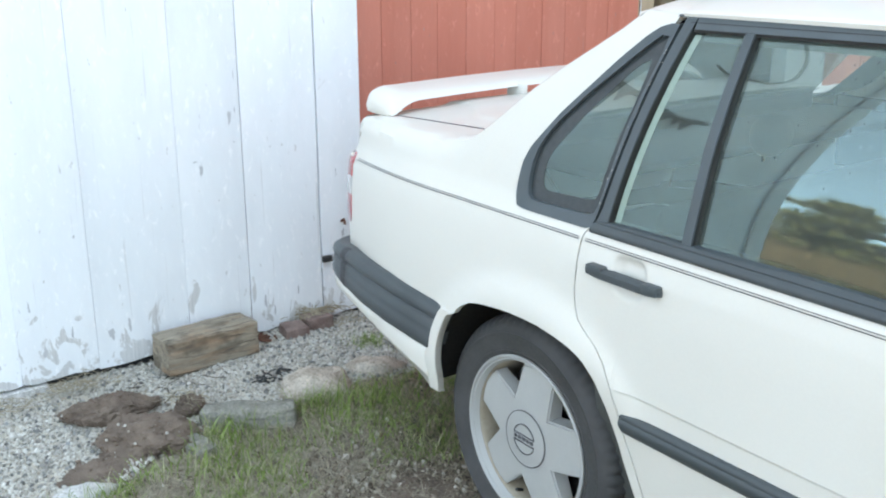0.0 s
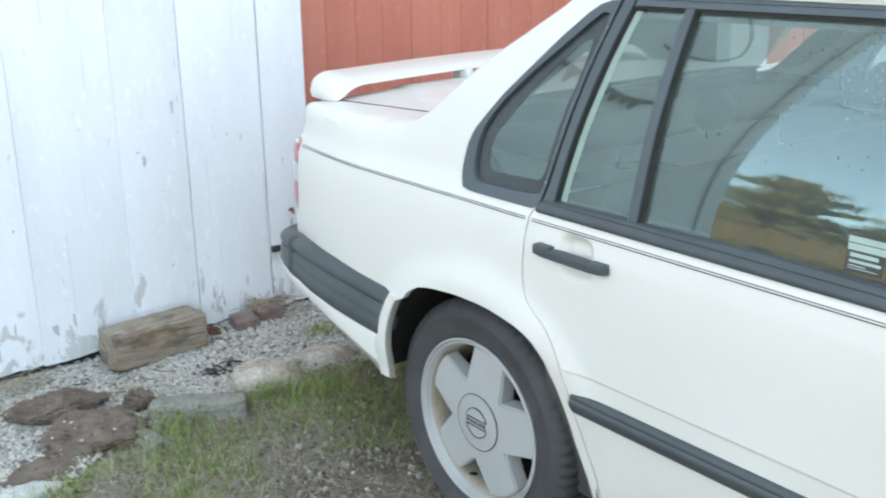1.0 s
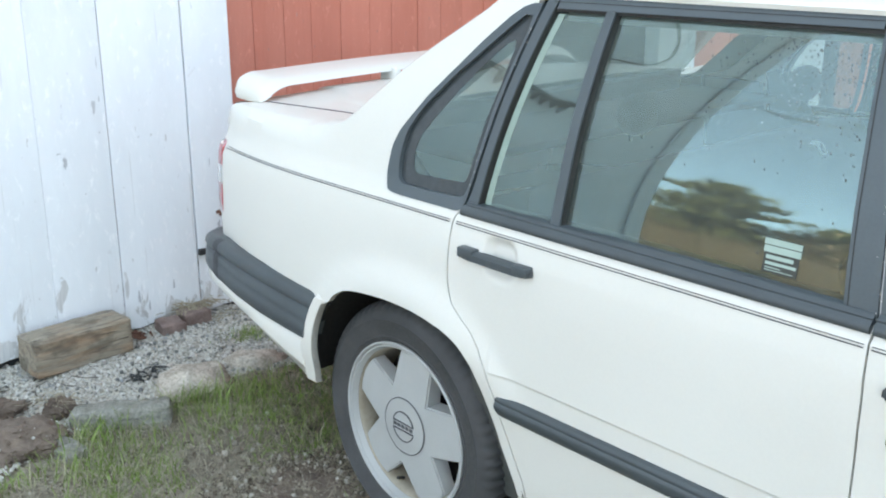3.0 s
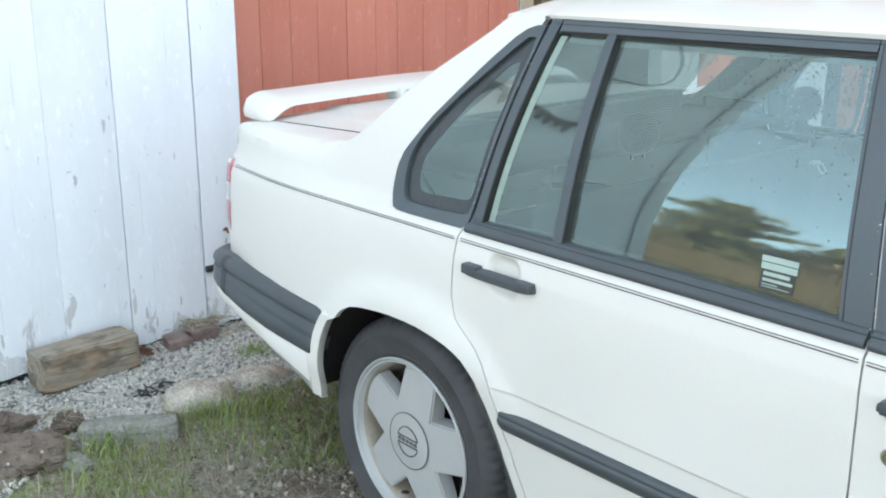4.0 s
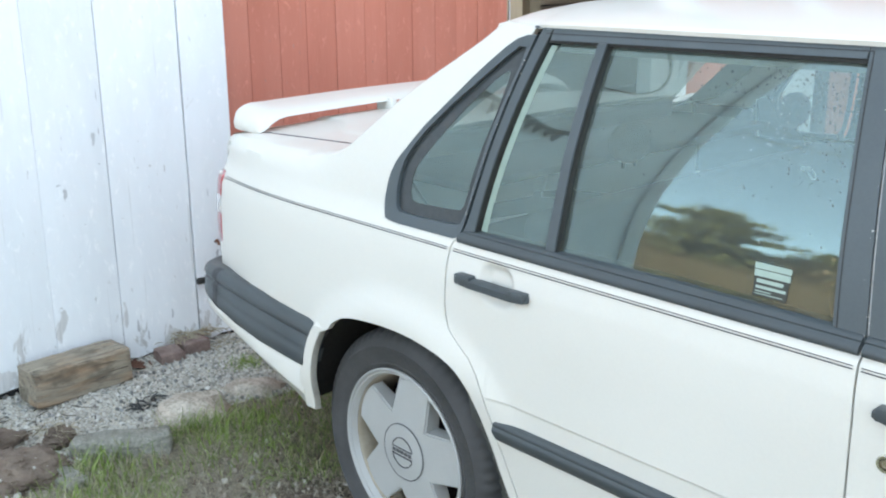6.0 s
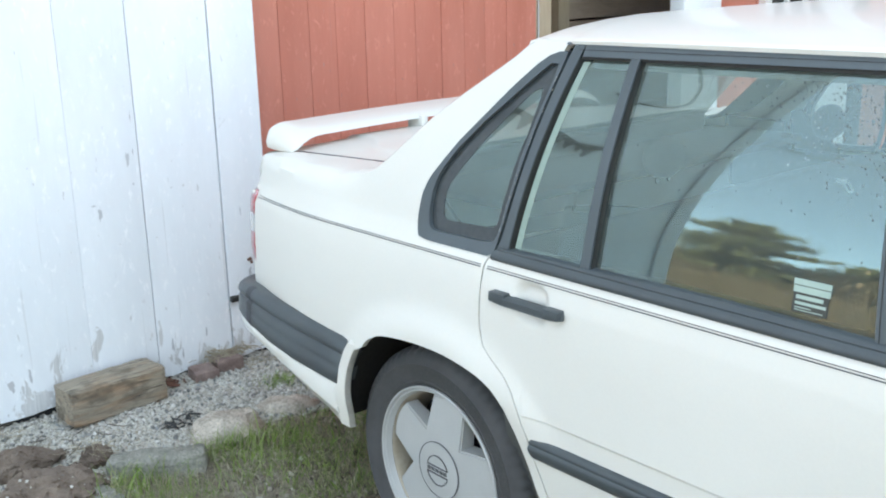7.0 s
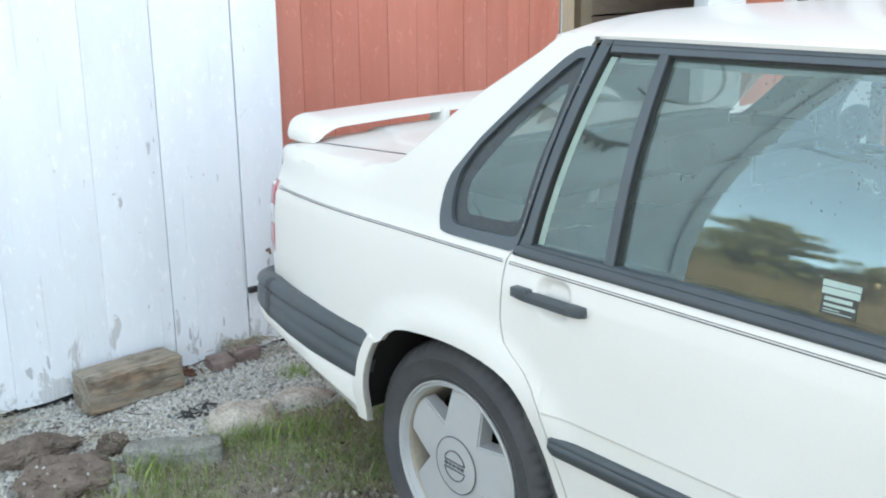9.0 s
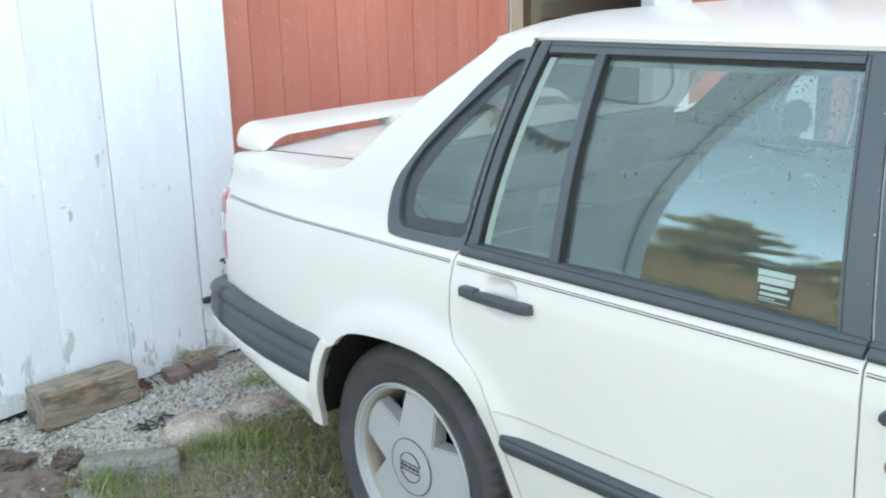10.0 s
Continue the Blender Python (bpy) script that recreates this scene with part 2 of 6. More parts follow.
def island_material(name, stops, rough=0.85, scale=60):
    """Colours that change from pebble to pebble or blade to blade."""
    m, t, p = material(name)
    g = t.nodes.new("ShaderNodeNewGeometry")
    r = ramp(t, g.outputs["Random Per Island"], stops)
    n = noisy(t, coords(t, kind="Object"), scale, 3)
    k = ramp(t, n, [(0.25, grey(0.7)), (0.75, grey(1.0))])
    link(t, mixed(t, 1.0, r.outputs[0], k.outputs[0], "MULTIPLY"), p.inputs["Base Color"])
    p.inputs["Roughness"].default_value = rough
    p.inputs["Specular IOR Level"].default_value = 0.3
    return m


# near-black noise tones stand in for the shaded gaps between needle clumps
NEEDLES = surface("pine_needles", (0.012, 0.018, 0.012), (0.15, 0.142, 0.07), 1.5, (0.7, 0.9), 4, bump=0, spread=(0.45, 0.6), stretch=(1, 1, 0.4))
BRUSH = island_material("brush_brown", [(0.0, (0.035, 0.024, 0.02)), (0.3, (0.09, 0.056, 0.044)), (0.55, (0.075, 0.066, 0.042)), (0.8, (0.145, 0.088, 0.068)), (1.0, (0.23, 0.16, 0.13))], 0.85, 0.35)
GRAVEL = island_material("gravel", [(0.0, (0.167, 0.167, 0.163)), (0.12, (0.282, 0.277, 0.264)), (0.28, (0.440, 0.409, 0.365)), (0.5, (0.546, 0.515, 0.462)), (0.72, (0.616, 0.590, 0.537)), (0.9, (0.730, 0.713, 0.669)), (0.95, (0.422, 0.370, 0.308)), (1.0, (0.36, 0.38, 0.39))])
DROP = surface("water_drop", (0.10, 0.12, 0.125), (0.22, 0.26, 0.27), 200, (0.03, 0.08), bump=0)
BARE_WOOD = surface("bare_grey_wood", (0.42, 0.44, 0.46), (0.53, 0.545, 0.56), 12, (0.8, 0.95), 120, 0.4, 0.001, stretch=(1, 1, 0.15))
BED = surface("stone_dust", (0.40, 0.355, 0.295), (0.62, 0.57, 0.49), 9, (0.9, 1.0), 150, 0.8, 0.006)
GRASS = island_material("grass", [(0.0, (0.132, 0.220, 0.044)), (0.35, (0.211, 0.334, 0.070)), (0.65, (0.282, 0.396, 0.114)), (0.82, (0.405, 0.440, 0.211)), (1.0, (0.528, 0.475, 0.334))], 0.6, 20)
CRUMBS = island_material("soil_crumbs", [(0.0, (0.12, 0.09, 0.07)), (0.45, (0.24, 0.19, 0.15)), (0.75, (0.38, 0.32, 0.255)), (1.0, (0.58, 0.53, 0.46))], 0.95, 60)
THATCH = island_material("dead_grass", [(0.0, (0.221, 0.170, 0.128)), (0.5, (0.408, 0.348, 0.264)), (1.0, (0.578, 0.518, 0.408))], 0.85, 20)


def glass_material(name, tint, ior, dust):
    m = bpy.data.materials.new(name)
    m.use_nodes = True
    t = m.node_tree
    t.nodes.remove(t.nodes["Principled BSDF"])
    out = t.nodes["Material Output"]
    clear, gloss = t.nodes.new("ShaderNodeBsdfTransparent"), t.nodes.new("ShaderNodeBsdfGlossy")
    clear.inputs[0].default_value = (*tint, 1)
    gloss.inputs["Roughness"].default_value = 0.0
    gloss.inputs["Color"].default_value = (0.63, 0.95, 0.96, 1)
    f = node(t, "ShaderNodeFresnel", IOR=ior)
    mix = t.nodes.new("ShaderNodeMixShader")
    for i, o in ((0, f.outputs[0]), (1, clear.outputs[0]), (2, gloss.outputs[0])):
        link(t, o, mix.inputs[i])
    film, dusty = t.nodes.new("ShaderNodeBsdfDiffuse"), t.nodes.new("ShaderNodeMixShader")
    film.inputs[0].default_value = (0.66, 0.76, 0.71, 1)
    smear = ramp(t, noisy(t, coords(t, kind="Object"), 9, 5, 0.6), [(0.3, grey(dust * 0.8)), (0.7, grey(dust * 1.2))])
    for i, o in ((0, smear.outputs[0]), (1, mix.outputs[0]), (2, film.outputs[0])):
        link(t, o, dusty.inputs[i])
    link(t, dusty.outputs[0], out.inputs["Surface"])
    return m


GLASS = glass_material("car_glass", (0.64, 0.71, 0.685), 2.25, 0.065)
REAR_GLASS = glass_material("rear_glass", (0.46, 0.52, 0.50), 2.0, 0.05)


# ---- mesh helpers ----
def smooth_step(v):
    v = min(1.0, max(0.0, v))
    return v * v * (3 - 2 * v)


def lerp(v, table):
    return float(np.interp(v, [p[0] for p in table], [p[1] for p in table]))


def mesh_of(name, bm, mat, flat=False):
    me = bpy.data.meshes.new(name)
    bmesh.ops.recalc_face_normals(bm, faces=bm.faces)
    for f in bm.faces:
        f.smooth = not flat
    bm.to_mesh(me)
    bm.free()
    me.materials.append(mat)
    if not flat:
        me.set_sharp_from_angle(angle=radians(38))
    return me


def part(name, bm, mat, parent, label="", flat=False):
    ob = new(name, mesh_of(name, bm, mat, flat))
    ob.parent = parent
    return tagged(ob, label)


def thing(name, bm, mat, at, label, category, group="", kind="", flat=False):
    ob = new(name, mesh_of(name, bm, mat, flat))
    ob.matrix_world = at
    return tagged(ob, label, category, group, kind)


def holder(name, at, label, category, group="", kind=""):
    ob = new(name)
    ob.matrix_world = at
    ob.empty_display_size = 0.1
    return tagged(ob, label, category, group, kind)


def add_box(bm, lo, hi, bevel=0.0, segments=2):
    made = bmesh.ops.create_cube(bm, size=1.0)["verts"]
    for v in made:
        v.co = Vector([lo[i] + (v.co[i] + 0.5) * (hi[i] - lo[i]) for i in range(3)])
    if bevel:
        edges = list({e for v in made for e in v.link_edges})
        bmesh.ops.bevel(bm, geom=edges, offset=bevel, segments=segments, affect="EDGES", profile=0.5)
    return bm


def box(lo, hi, bevel=0.0, segments=2):
    return add_box(bmesh.new(), lo, hi, bevel, segments)


def add_loft(bm, rows, closed=False):
    """Faces between rows of points; closed joins each row's end to its start."""
    grid = [[bm.verts.new(p) for p in row] for row in rows]
    n = len(grid[0])
    for r0, r1 in zip(grid, grid[1:]):
        for i in range(n if closed else n - 1):
            j = (i + 1) % n
            try:
                bm.faces.new((r0[i], r0[j], r1[j], r1[i]))
            except ValueError:
                pass
    return grid


def add_tube(bm, points, radius, sides=8):
    rows = []
    pts = [Vector(p) for p in points]
    for i, p in enumerate(pts):
        d = (pts[min(i + 1, len(pts) - 1)] - pts[max(i - 1, 0)]).normalized()
        u = d.cross(Vector((0.3, 0.2, 1))).normalized()
        w = d.cross(u)
        r = radius(i / (len(pts) - 1)) if callable(radius) else radius
        rows.append([p + r * (math.cos(2 * math.pi * k / sides) * u + math.sin(2 * math.pi * k / sides) * w) for k in range(sides)])
    grid = add_loft(bm, rows, True)
    for row in (grid[0], grid[-1]):
        bm.faces.new(row)
    return bm


def sheet(outlines, surf, step=0.03, depth=0.012, cuts_z=(), cuts_x=()):
    """A panel: outlines in the x-z plane, cut into a grid, laid on surf(x, z) -> y and given turned-in edges (depth, along y)."""
    bm = bmesh.new()
    for outline in outlines:
        face = bm.faces.new([bm.verts.new((x, 0, z)) for x, z in outline])
    xs = [p[0] for o in outlines for p in o]
    zs = [p[1] for o in outlines for p in o]
    for axis, lo, hi in ((0, min(xs), max(xs)), (2, min(zs), max(zs))):
        lines = list(np.arange(lo + step, hi - step * 0.3, step)) + list(cuts_z if axis == 2 else cuts_x)
        for c in lines:
            co, no = [0, 0, 0], [0, 0, 0]
            co[axis], no[axis] = c, 1
            bmesh.ops.bisect_plane(bm, geom=bm.verts[:] + bm.edges[:] + bm.faces[:], plane_co=co, plane_no=no, dist=1e-6)
    bmesh.ops.remove_doubles(bm, verts=bm.verts, dist=2e-5)
    for v in bm.verts:
        v.co.y = surf(v.co.x, v.co.z)
    if depth:
        rim = [e for e in bm.edges if e.is_boundary]
        made = bmesh.ops.extrude_edge_only(bm, edges=rim)["geom"]
        for v in made:
            if isinstance(v, bmesh.types.BMVert):
                v.co.y += depth
    return bm


def smooth_line(line, n=5):
    """A smooth line through points, n steps from one to the next."""
    ends = [line[0], *line, line[-1]]
    out = []
    for a, b, c, d in zip(ends, ends[1:], ends[2:], ends[3:]):
        for k in range(n):
            u = k / n
            out.append(tuple(0.5 * (2 * q + (r - p) * u + (2 * p - 5 * q + 4 * r - w) * u * u + (3 * q - p - 3 * r + w) * u ** 3) for p, q, r, w in zip(a, b, c, d)))
    return out + [line[-1]]


def ribbon(left, right, z0, z1, n=14):
    """Quads between two upright lines, each a table of (z, x)."""
    zs = np.linspace(z0, z1, n + 1)
    return [[(lerp(a, left), a), (lerp(a, right), a), (lerp(b, right), b), (lerp(b, left), b)] for a, b in zip(zs, zs[1:])]


def beside(line, d):
    return [(z, x + d) for z, x in line]


def round_outline(points, centre, n=96):
    """A closed outline taken at even angles about a centre inside it."""
    out = []
    m = len(points)
    for k in range(n):
        a = 2 * math.pi * k / n
        dx, dz = math.cos(a), math.sin(a)
        best = 0.0
        for (x0, z0), (x1, z1) in zip(points, points[1:] + points[:1]):
            ex, ez = x1 - x0, z1 - z0
            det = ex * dz - ez * dx
            if abs(det) < 1e-12:
                continue
            px, pz = x0 - centre[0], z0 - centre[1]
            u = (px * -dz + pz * dx) / det
            r = (ex * pz - ez * px) / det
            if -1e-9 <= u <= 1 + 1e-9 and r > best:
                best = r
        out.append((centre[0] + best * dx, centre[1] + best * dz))
    return out


def ring_strips(outer, inner):
    n = len(outer)
    return [[outer[i], outer[(i + 1) % n], inner[(i + 1) % n], inner[i]] for i in range(n)]


def mirrored(bm):
    """The same part on the car's other side."""
    out = bm.copy()
    for v in out.verts:
        v.co.y = 2 * MID - v.co.y
    bmesh.ops.reverse_faces(out, faces=out.faces)
    return out


def blob(size, seed, rough=0.25, subdivisions=3, freq=1.6):
    bm = bmesh.new()
    bmesh.ops.create_icosphere(bm, subdivisions=subdivisions, radius=1.0)
    for v in bm.verts:
        n = v.co.normalized()
        k = 1 + rough * noise.fractal(n * freq + Vector((seed * 7.3, seed * 3.1, 0)), 1.0, 2.0, 4) + 0.25 * rough * noise.noise(n * 6 + Vector((seed, 0, seed)))
        q = n * k
        # slightly squared, as split field stones are
        q = Vector([math.copysign(abs(c) ** 0.8, c) for c in q])
        v.co = Vector((q.x * size[0], q.y * size[1], q.z * size[2]))
    return bm


# ---- ground, gravel, grass ----
def ground_z(x, y):
    near = max(0.0, 1 - max(abs(x) / 4.5, abs(y) / 4.5))
    z = 0.03 * noise.fractal(Vector((x * 1.3, y * 1.3, 0.4)), 1.0, 2.0, 4) * smooth_step(near * 3)
    wheel = min(math.hypot(x - wx, y - wy) for wx in (0.0, 2.77) for wy in (0.15, 1.6))
    return z * smooth_step((wheel - 0.1) / 0.4) - 0.015


def build_ground():
    far = [3000, 1200, 500, 200, 90, 45, 24, 14, 9, 6.5]
    fine = list(np.arange(-4.5, 4.51, 0.06))
    line = [-v for v in far] + fine + far[::-1]
    verts = [(x, y, ground_z(x, y)) for x in line for y in line]
    n = len(line)
    faces = [(i * n + j, (i + 1) * n + j, (i + 1) * n + j + 1, i * n + j + 1) for i in range(n - 1) for j in range(n - 1)]
    me = bpy.data.meshes.new("ground")
    me.from_pydata(verts, [], faces)
    me.polygons.foreach_set("use_smooth", [True] * len(faces))
    me.materials.append(GROUND)
    tagged(new("ground", me), "bare brown soil yard with patchy thin grass", "ground", kind="structure")


build_ground()


def gravel_edge(y):
    return lerp(y, [(-3.6, -1.62), (-3.0, -1.3), (-2.2, -1.0), (-1.5, -0.86), (-1.1, -0.8), (-0.75, -0.92), (-0.5, -1.02), (-0.3, -1.15), (0.0, -1.14), (0.3, -1.12), (0.6, -1.15), (1.6, -1.2)])


def scatter_mesh(name, base_v, base_f, places, mat, label, category):
    """Many small pieces in one mesh: each place is a 4x4 matrix."""
    bv = np.array(base_v)
    allv, allf = [], []
    for k, m in enumerate(places):
        m = np.array(m)
        allv.append(bv @ m[:3, :3].T + m[:3, 3])
        allf += [tuple(i + k * len(bv) for i in f) for f in base_f]
    me = bpy.data.meshes.new(name)
    me.from_pydata(np.concatenate(allv).tolist(), [], allf)
    me.materials.append(mat)
    return tagged(new(name, me), label, category, kind="stuff")


def build_gravel():
    bm = bmesh.new()
    bmesh.ops.create_icosphere(bm, subdivisions=1, radius=1.0)
    rng = random.Random(4)
    for v in bm.verts:
        v.co *= rng.uniform(0.8, 1.15)
    base_v, base_f = [tuple(v.co) for v in bm.verts], [tuple(v.index for v in f.verts) for f in bm.faces]
    bm.free()
    places = []
    while len(places) < 36000:
        y, x = rng.uniform(-1.4, 0.95) if rng.random() < 0.83 else rng.uniform(-3.4, -1.4), rng.uniform(-1.83, -0.7)
        edge = gravel_edge(y) + 0.05 * noise.noise(Vector((x * 5, y * 5, 2)))
        if x > edge and rng.random() > 0.006:
            continue
        s = rng.choice((0.0026, 0.0032, 0.004, 0.005, 0.006, 0.0078)) * rng.uniform(0.8, 1.3)
        m = pose(x, y, ground_z(x, y) + s * rng.uniform(0.0, 0.7) + 0.004, *[rng.uniform(0, 360) for _ in range(3)])
        places.append(m @ Matrix.Diagonal((s * rng.uniform(0.8, 1.5), s * rng.uniform(0.8, 1.2), s * rng.uniform(0.5, 0.9), 1)))
    scatter_mesh("gravel", base_v, base_f, places, GRAVEL, "loose pale grey crushed stone along the barn foot", "gravel")


build_gravel()


def build_gravel_bed():
    ys = np.arange(-3.58, 2.2, 0.04)
    verts, faces, n = [], [], 24
    for y in ys:
        e = gravel_edge(y) + 0.04 * noise.noise(Vector((y * 6, 1, 2)))
        for k in range(n):
            x = -1.95 + (e + 1.95) * k / (n - 1)
            verts.append((x, y, ground_z(x, y) + 0.005 - (0.02 if k == n - 1 else 0)))
    for i in range(len(ys) - 1):
        faces += [(i * n + k, i * n + k + 1, (i + 1) * n + k + 1, (i + 1) * n + k) for k in range(n - 1)]
    me = bpy.data.meshes.new("gravel_bed")
    me.from_pydata(verts, [], faces)
    me.materials.append(BED)
    tagged(new("gravel_bed", me), "pale stone dust under the loose gravel", "gravel", kind="structure")


build_gravel_bed()


def blade_mesh(name, count, seed, sample, mat, label, category):
    rng = random.Random(seed)
    verts, faces = [], []
    while count:
        x, y, length, width, lean = sample(rng)
        if x is None:
            continue
        count -= 1
        z, turn = ground_z(x, y) - 0.004, rng.uniform(0, 2 * math.pi)
        side_v, bend = (math.cos(turn) * width, math.sin(turn) * width), rng.uniform(0, 2 * math.pi)
        k = len(verts)
        for s in (0.0, 0.35, 0.7):
            off, w = lean * length * s * s, 1 - 0.6 * s
            cx, cy, cz = x + off * math.cos(bend), y + off * math.sin(bend), z + length * s * (1 - 0.45 * lean * s)
            verts += [(cx - side_v[0] * w, cy - side_v[1] * w, cz), (cx + side_v[0] * w, cy + side_v[1] * w, cz)]
        verts.append((x + lean * length * math.cos(bend), y + lean * length * math.sin(bend), z + length * (1 - 0.45 * lean)))
        faces += [(k, k + 1, k + 3, k + 2), (k + 2, k + 3, k + 5, k + 4), (k + 4, k + 5, k + 6)]
    me = bpy.data.meshes.new(name)
    me.from_pydata(verts, [], faces)
    me.materials.append(mat)
    return tagged(new(name, me), label, category, kind="stuff")


def fade(x, y):
    """The tufts thin out into the open yard."""
    wander = 0.35 * noise.noise(Vector((x * 1.7, y * 1.7, 4)))
    return smooth_step((1.3 + wander - x) / 0.9) * smooth_step((y + 2.2 + wander) / 0.7)


def grass_at(rng):
    x, y = rng.uniform(-1.2, 1.5), rng.uniform(-2.3, 0.9)
    if rng.random() > fade(x, y):
        return None, 0, 0, 0, 0
    edge = gravel_edge(y) + 0.04 + 0.06 * noise.noise(Vector((x * 4, y * 4, 7)))
    patch = noise.fractal(Vector((x * 3.2, y * 3.2, 9)), 1.0, 2.0, 3)
    bare = smooth_step(1 - math.hypot(x + 0.33, y - 0.0) / 0.42)
    if x < edge or rng.random() > 0.58 + 1.2 * patch - 0.95 * bare:
        return None, 0, 0, 0, 0
    tall = smooth_step(1 - (x - edge) / 0.30)
    length = rng.uniform(0.025, 0.065) + tall * rng.uniform(0.0, 0.075) + (0.05 if rng.random() < 0.05 else 0)
    return x, y, length, rng.uniform(0.0011, 0.0023), rng.uniform(0.15, 0.9)


def thatch_at(rng):
    x, y = rng.uniform(-1.15, 1.5), rng.uniform(-2.3, 0.9)
    if x < gravel_edge(y) + 0.05 or rng.random() > fade(x, y):
        return None, 0, 0, 0, 0
    return x, y, rng.uniform(0.03, 0.09), rng.uniform(0.0009, 0.0018), rng.uniform(1.2, 2.0)


blade_mesh("grass", 28000, 11, grass_at, GRASS, "fresh spring green grass tufts beside the car", "grass")
blade_mesh("dead_grass", 32000, 12, thatch_at, THATCH, "matted dry straw-coloured grass on bare soil", "dead grass")


def build_crumbs():
    """Loose crumbs of soil, grit and leaf scraps between the tufts."""
    rng = random.Random(71)
    base_v = [(1, 0, 0.1), (0.3, 0.9, 0), (-0.8, 0.5, 0.1), (-0.7, -0.6, 0), (0.4, -0.8, 0.1), (0.0, 0.1, 0.8), (0, 0, -0.7)]
    base_f = [(k, (k + 1) % 5, 5) for k in range(5)] + [((k + 1) % 5, k, 6) for k in range(5)]
    places = []
    while len(places) < 7000:
        x, y = rng.uniform(-1.15, 0.5), rng.uniform(-1.5, 0.7)
        if x < gravel_edge(y) - 0.02:
            continue
        s = rng.choice((0.0015, 0.002, 0.003, 0.004, 0.006, 0.009)) * rng.uniform(0.7, 1.2)
        m = pose(x, y, ground_z(x, y) + 0.3 * s, *[rng.uniform(0, 360) for _ in range(3)])
        places.append(m @ Matrix.Diagonal((s * rng.uniform(0.8, 1.6), s, s * rng.uniform(0.4, 1.0), 1)))
    for _ in range(2600):
        x, y = rng.gauss(-0.36, 0.13), rng.gauss(0.0, 0.12)
        s = rng.choice((0.003, 0.004, 0.006, 0.008, 0.012)) * rng.uniform(0.7, 1.2)
        m = pose(x, y, max(ground_z(x, y), -0.02) + rng.uniform(0.0, 0.014), *[rng.uniform(0, 360) for _ in range(3)])
        places.append(m @ Matrix.Diagonal((s * rng.uniform(0.8, 1.6), s, s * rng.uniform(0.5, 1.0), 1)))
    scatter_mesh("soil_crumbs", base_v, base_f, places, CRUMBS, "loose soil crumbs, grit and leaf scraps on the bare ground", "soil")


build_crumbs()


def stray_at(rng):
    cx, cy = rng.choice(((-1.48, 0.49), (-1.5, 0.52), (-1.33, 0.62)))
    return rng.gauss(cx, 0.035), rng.gauss(cy, 0.045), rng.uniform(0.02, 0.06), rng.uniform(0.0012, 0.002), rng.uniform(0.2, 0.9)


blade_mesh("grass_tuft", 420, 15, stray_at, GRASS, "small green grass tuft growing through gravel", "grass")

# ---- barn ----
WALL_X, RED_X, BARN_S, BARN_N, EAVE = -1.80, -1.84, -3.5, 12.0, 5.2


def board_wall(name, x, edges, z0, z1, mat, label, seed, thick=0.022, ragged=0.012):
    wall = holder(name, pose(x, edges[0], 0), label, "wall", kind="structure")
    rng = random.Random(seed)
    for y0, y1 in zip(edges, edges[1:]):
        gap, proud, lean = (0.0035 if abs(y0 - 0.477) < 0.01 or abs(y1 - 0.477) < 0.01 else rng.uniform(0.0007, 0.0019) if x == RED_X else rng.uniform(0.0003, 0.0008) if y1 > -1.0 else (0.005 if y1 < -3.1 else 0.0)), (rng.uniform(-0.002, 0.003) if y1 > -0.76 else -0.012), (rng.uniform(-0.003, 0.003) if y1 > -1.0 else 0.0)
        bm = bmesh.new()
        n = 7
        foot = [z0 + rng.uniform(0, ragged) + (0.005 if y1 < -0.1 and name == "wall_white" else 0.0) for _ in range(n)]
        rows = []
        for dx in (-thick, 0.0):
            for zz in (0, 1):
                rows.append([(dx + proud, lerp(i / (n - 1), [(0, y0 + gap), (1, y1 - gap)]) - edges[0] + lean * zz, foot[i] if zz == 0 else z1) for i in range(n)])
        add_loft(bm, [rows[0], rows[1], rows[3], rows[2], rows[0]])
        for i in (0, n - 1):
            bm.faces.new([bm.verts.new(rows[k][i]) for k in (0, 1, 3, 2)])
        bmesh.ops.remove_doubles(bm, verts=bm.verts, dist=1e-5)
        edges_long = [e for e in bm.edges if abs(e.verts[0].co.z - e.verts[1].co.z) > 1 and min(e.verts[0].co.x, e.verts[1].co.x) > -thick * 0.5 and len(e.link_faces) == 2 and e.calc_face_angle(0) > 1]
        bmesh.ops.bevel(bm, geom=edges_long, offset=0.0014 if x == RED_X else 0.0012, segments=1, affect="EDGES")
        part("board", bm, mat, wall, flat=True)
    part("backing", box((-thick - 0.02, 0, z0 - 0.04), (-thick - 0.004, edges[-1] - edges[0], z1)), SEAM_DARK, wall)
    return wall


rng = random.Random(3)
white_edges = [0.683, 0.477, 0.147, -0.115, -0.475, -0.752]
while white_edges[-1] > BARN_S + 0.8:
    white_edges.append(white_edges[-1] - rng.uniform(0.24, 0.34))
white_edges += [-3.02, -3.19, BARN_S]
board_wall("wall_white", WALL_X, white_edges[::-1], 0.0, EAVE, WHITE_PAINT, "white-painted vertical barn boards, paint peeling near the ground", 5)
red_edges = [0.684, 0.816, 0.963, 1.10, 1.254, 1.412, 1.537, 1.691, 1.83, 1.967, 2.109, 2.244, 2.316]
board_wall("wall_red", RED_X, red_edges, -0.02, EAVE, RED_PAINT, "faded red-painted vertical barn boards", 6)
red_far = [3.82]
while red_far[-1] < BARN_N - 0.2:
    red_far.append(red_far[-1] + rng.uniform(0.13, 0.16))
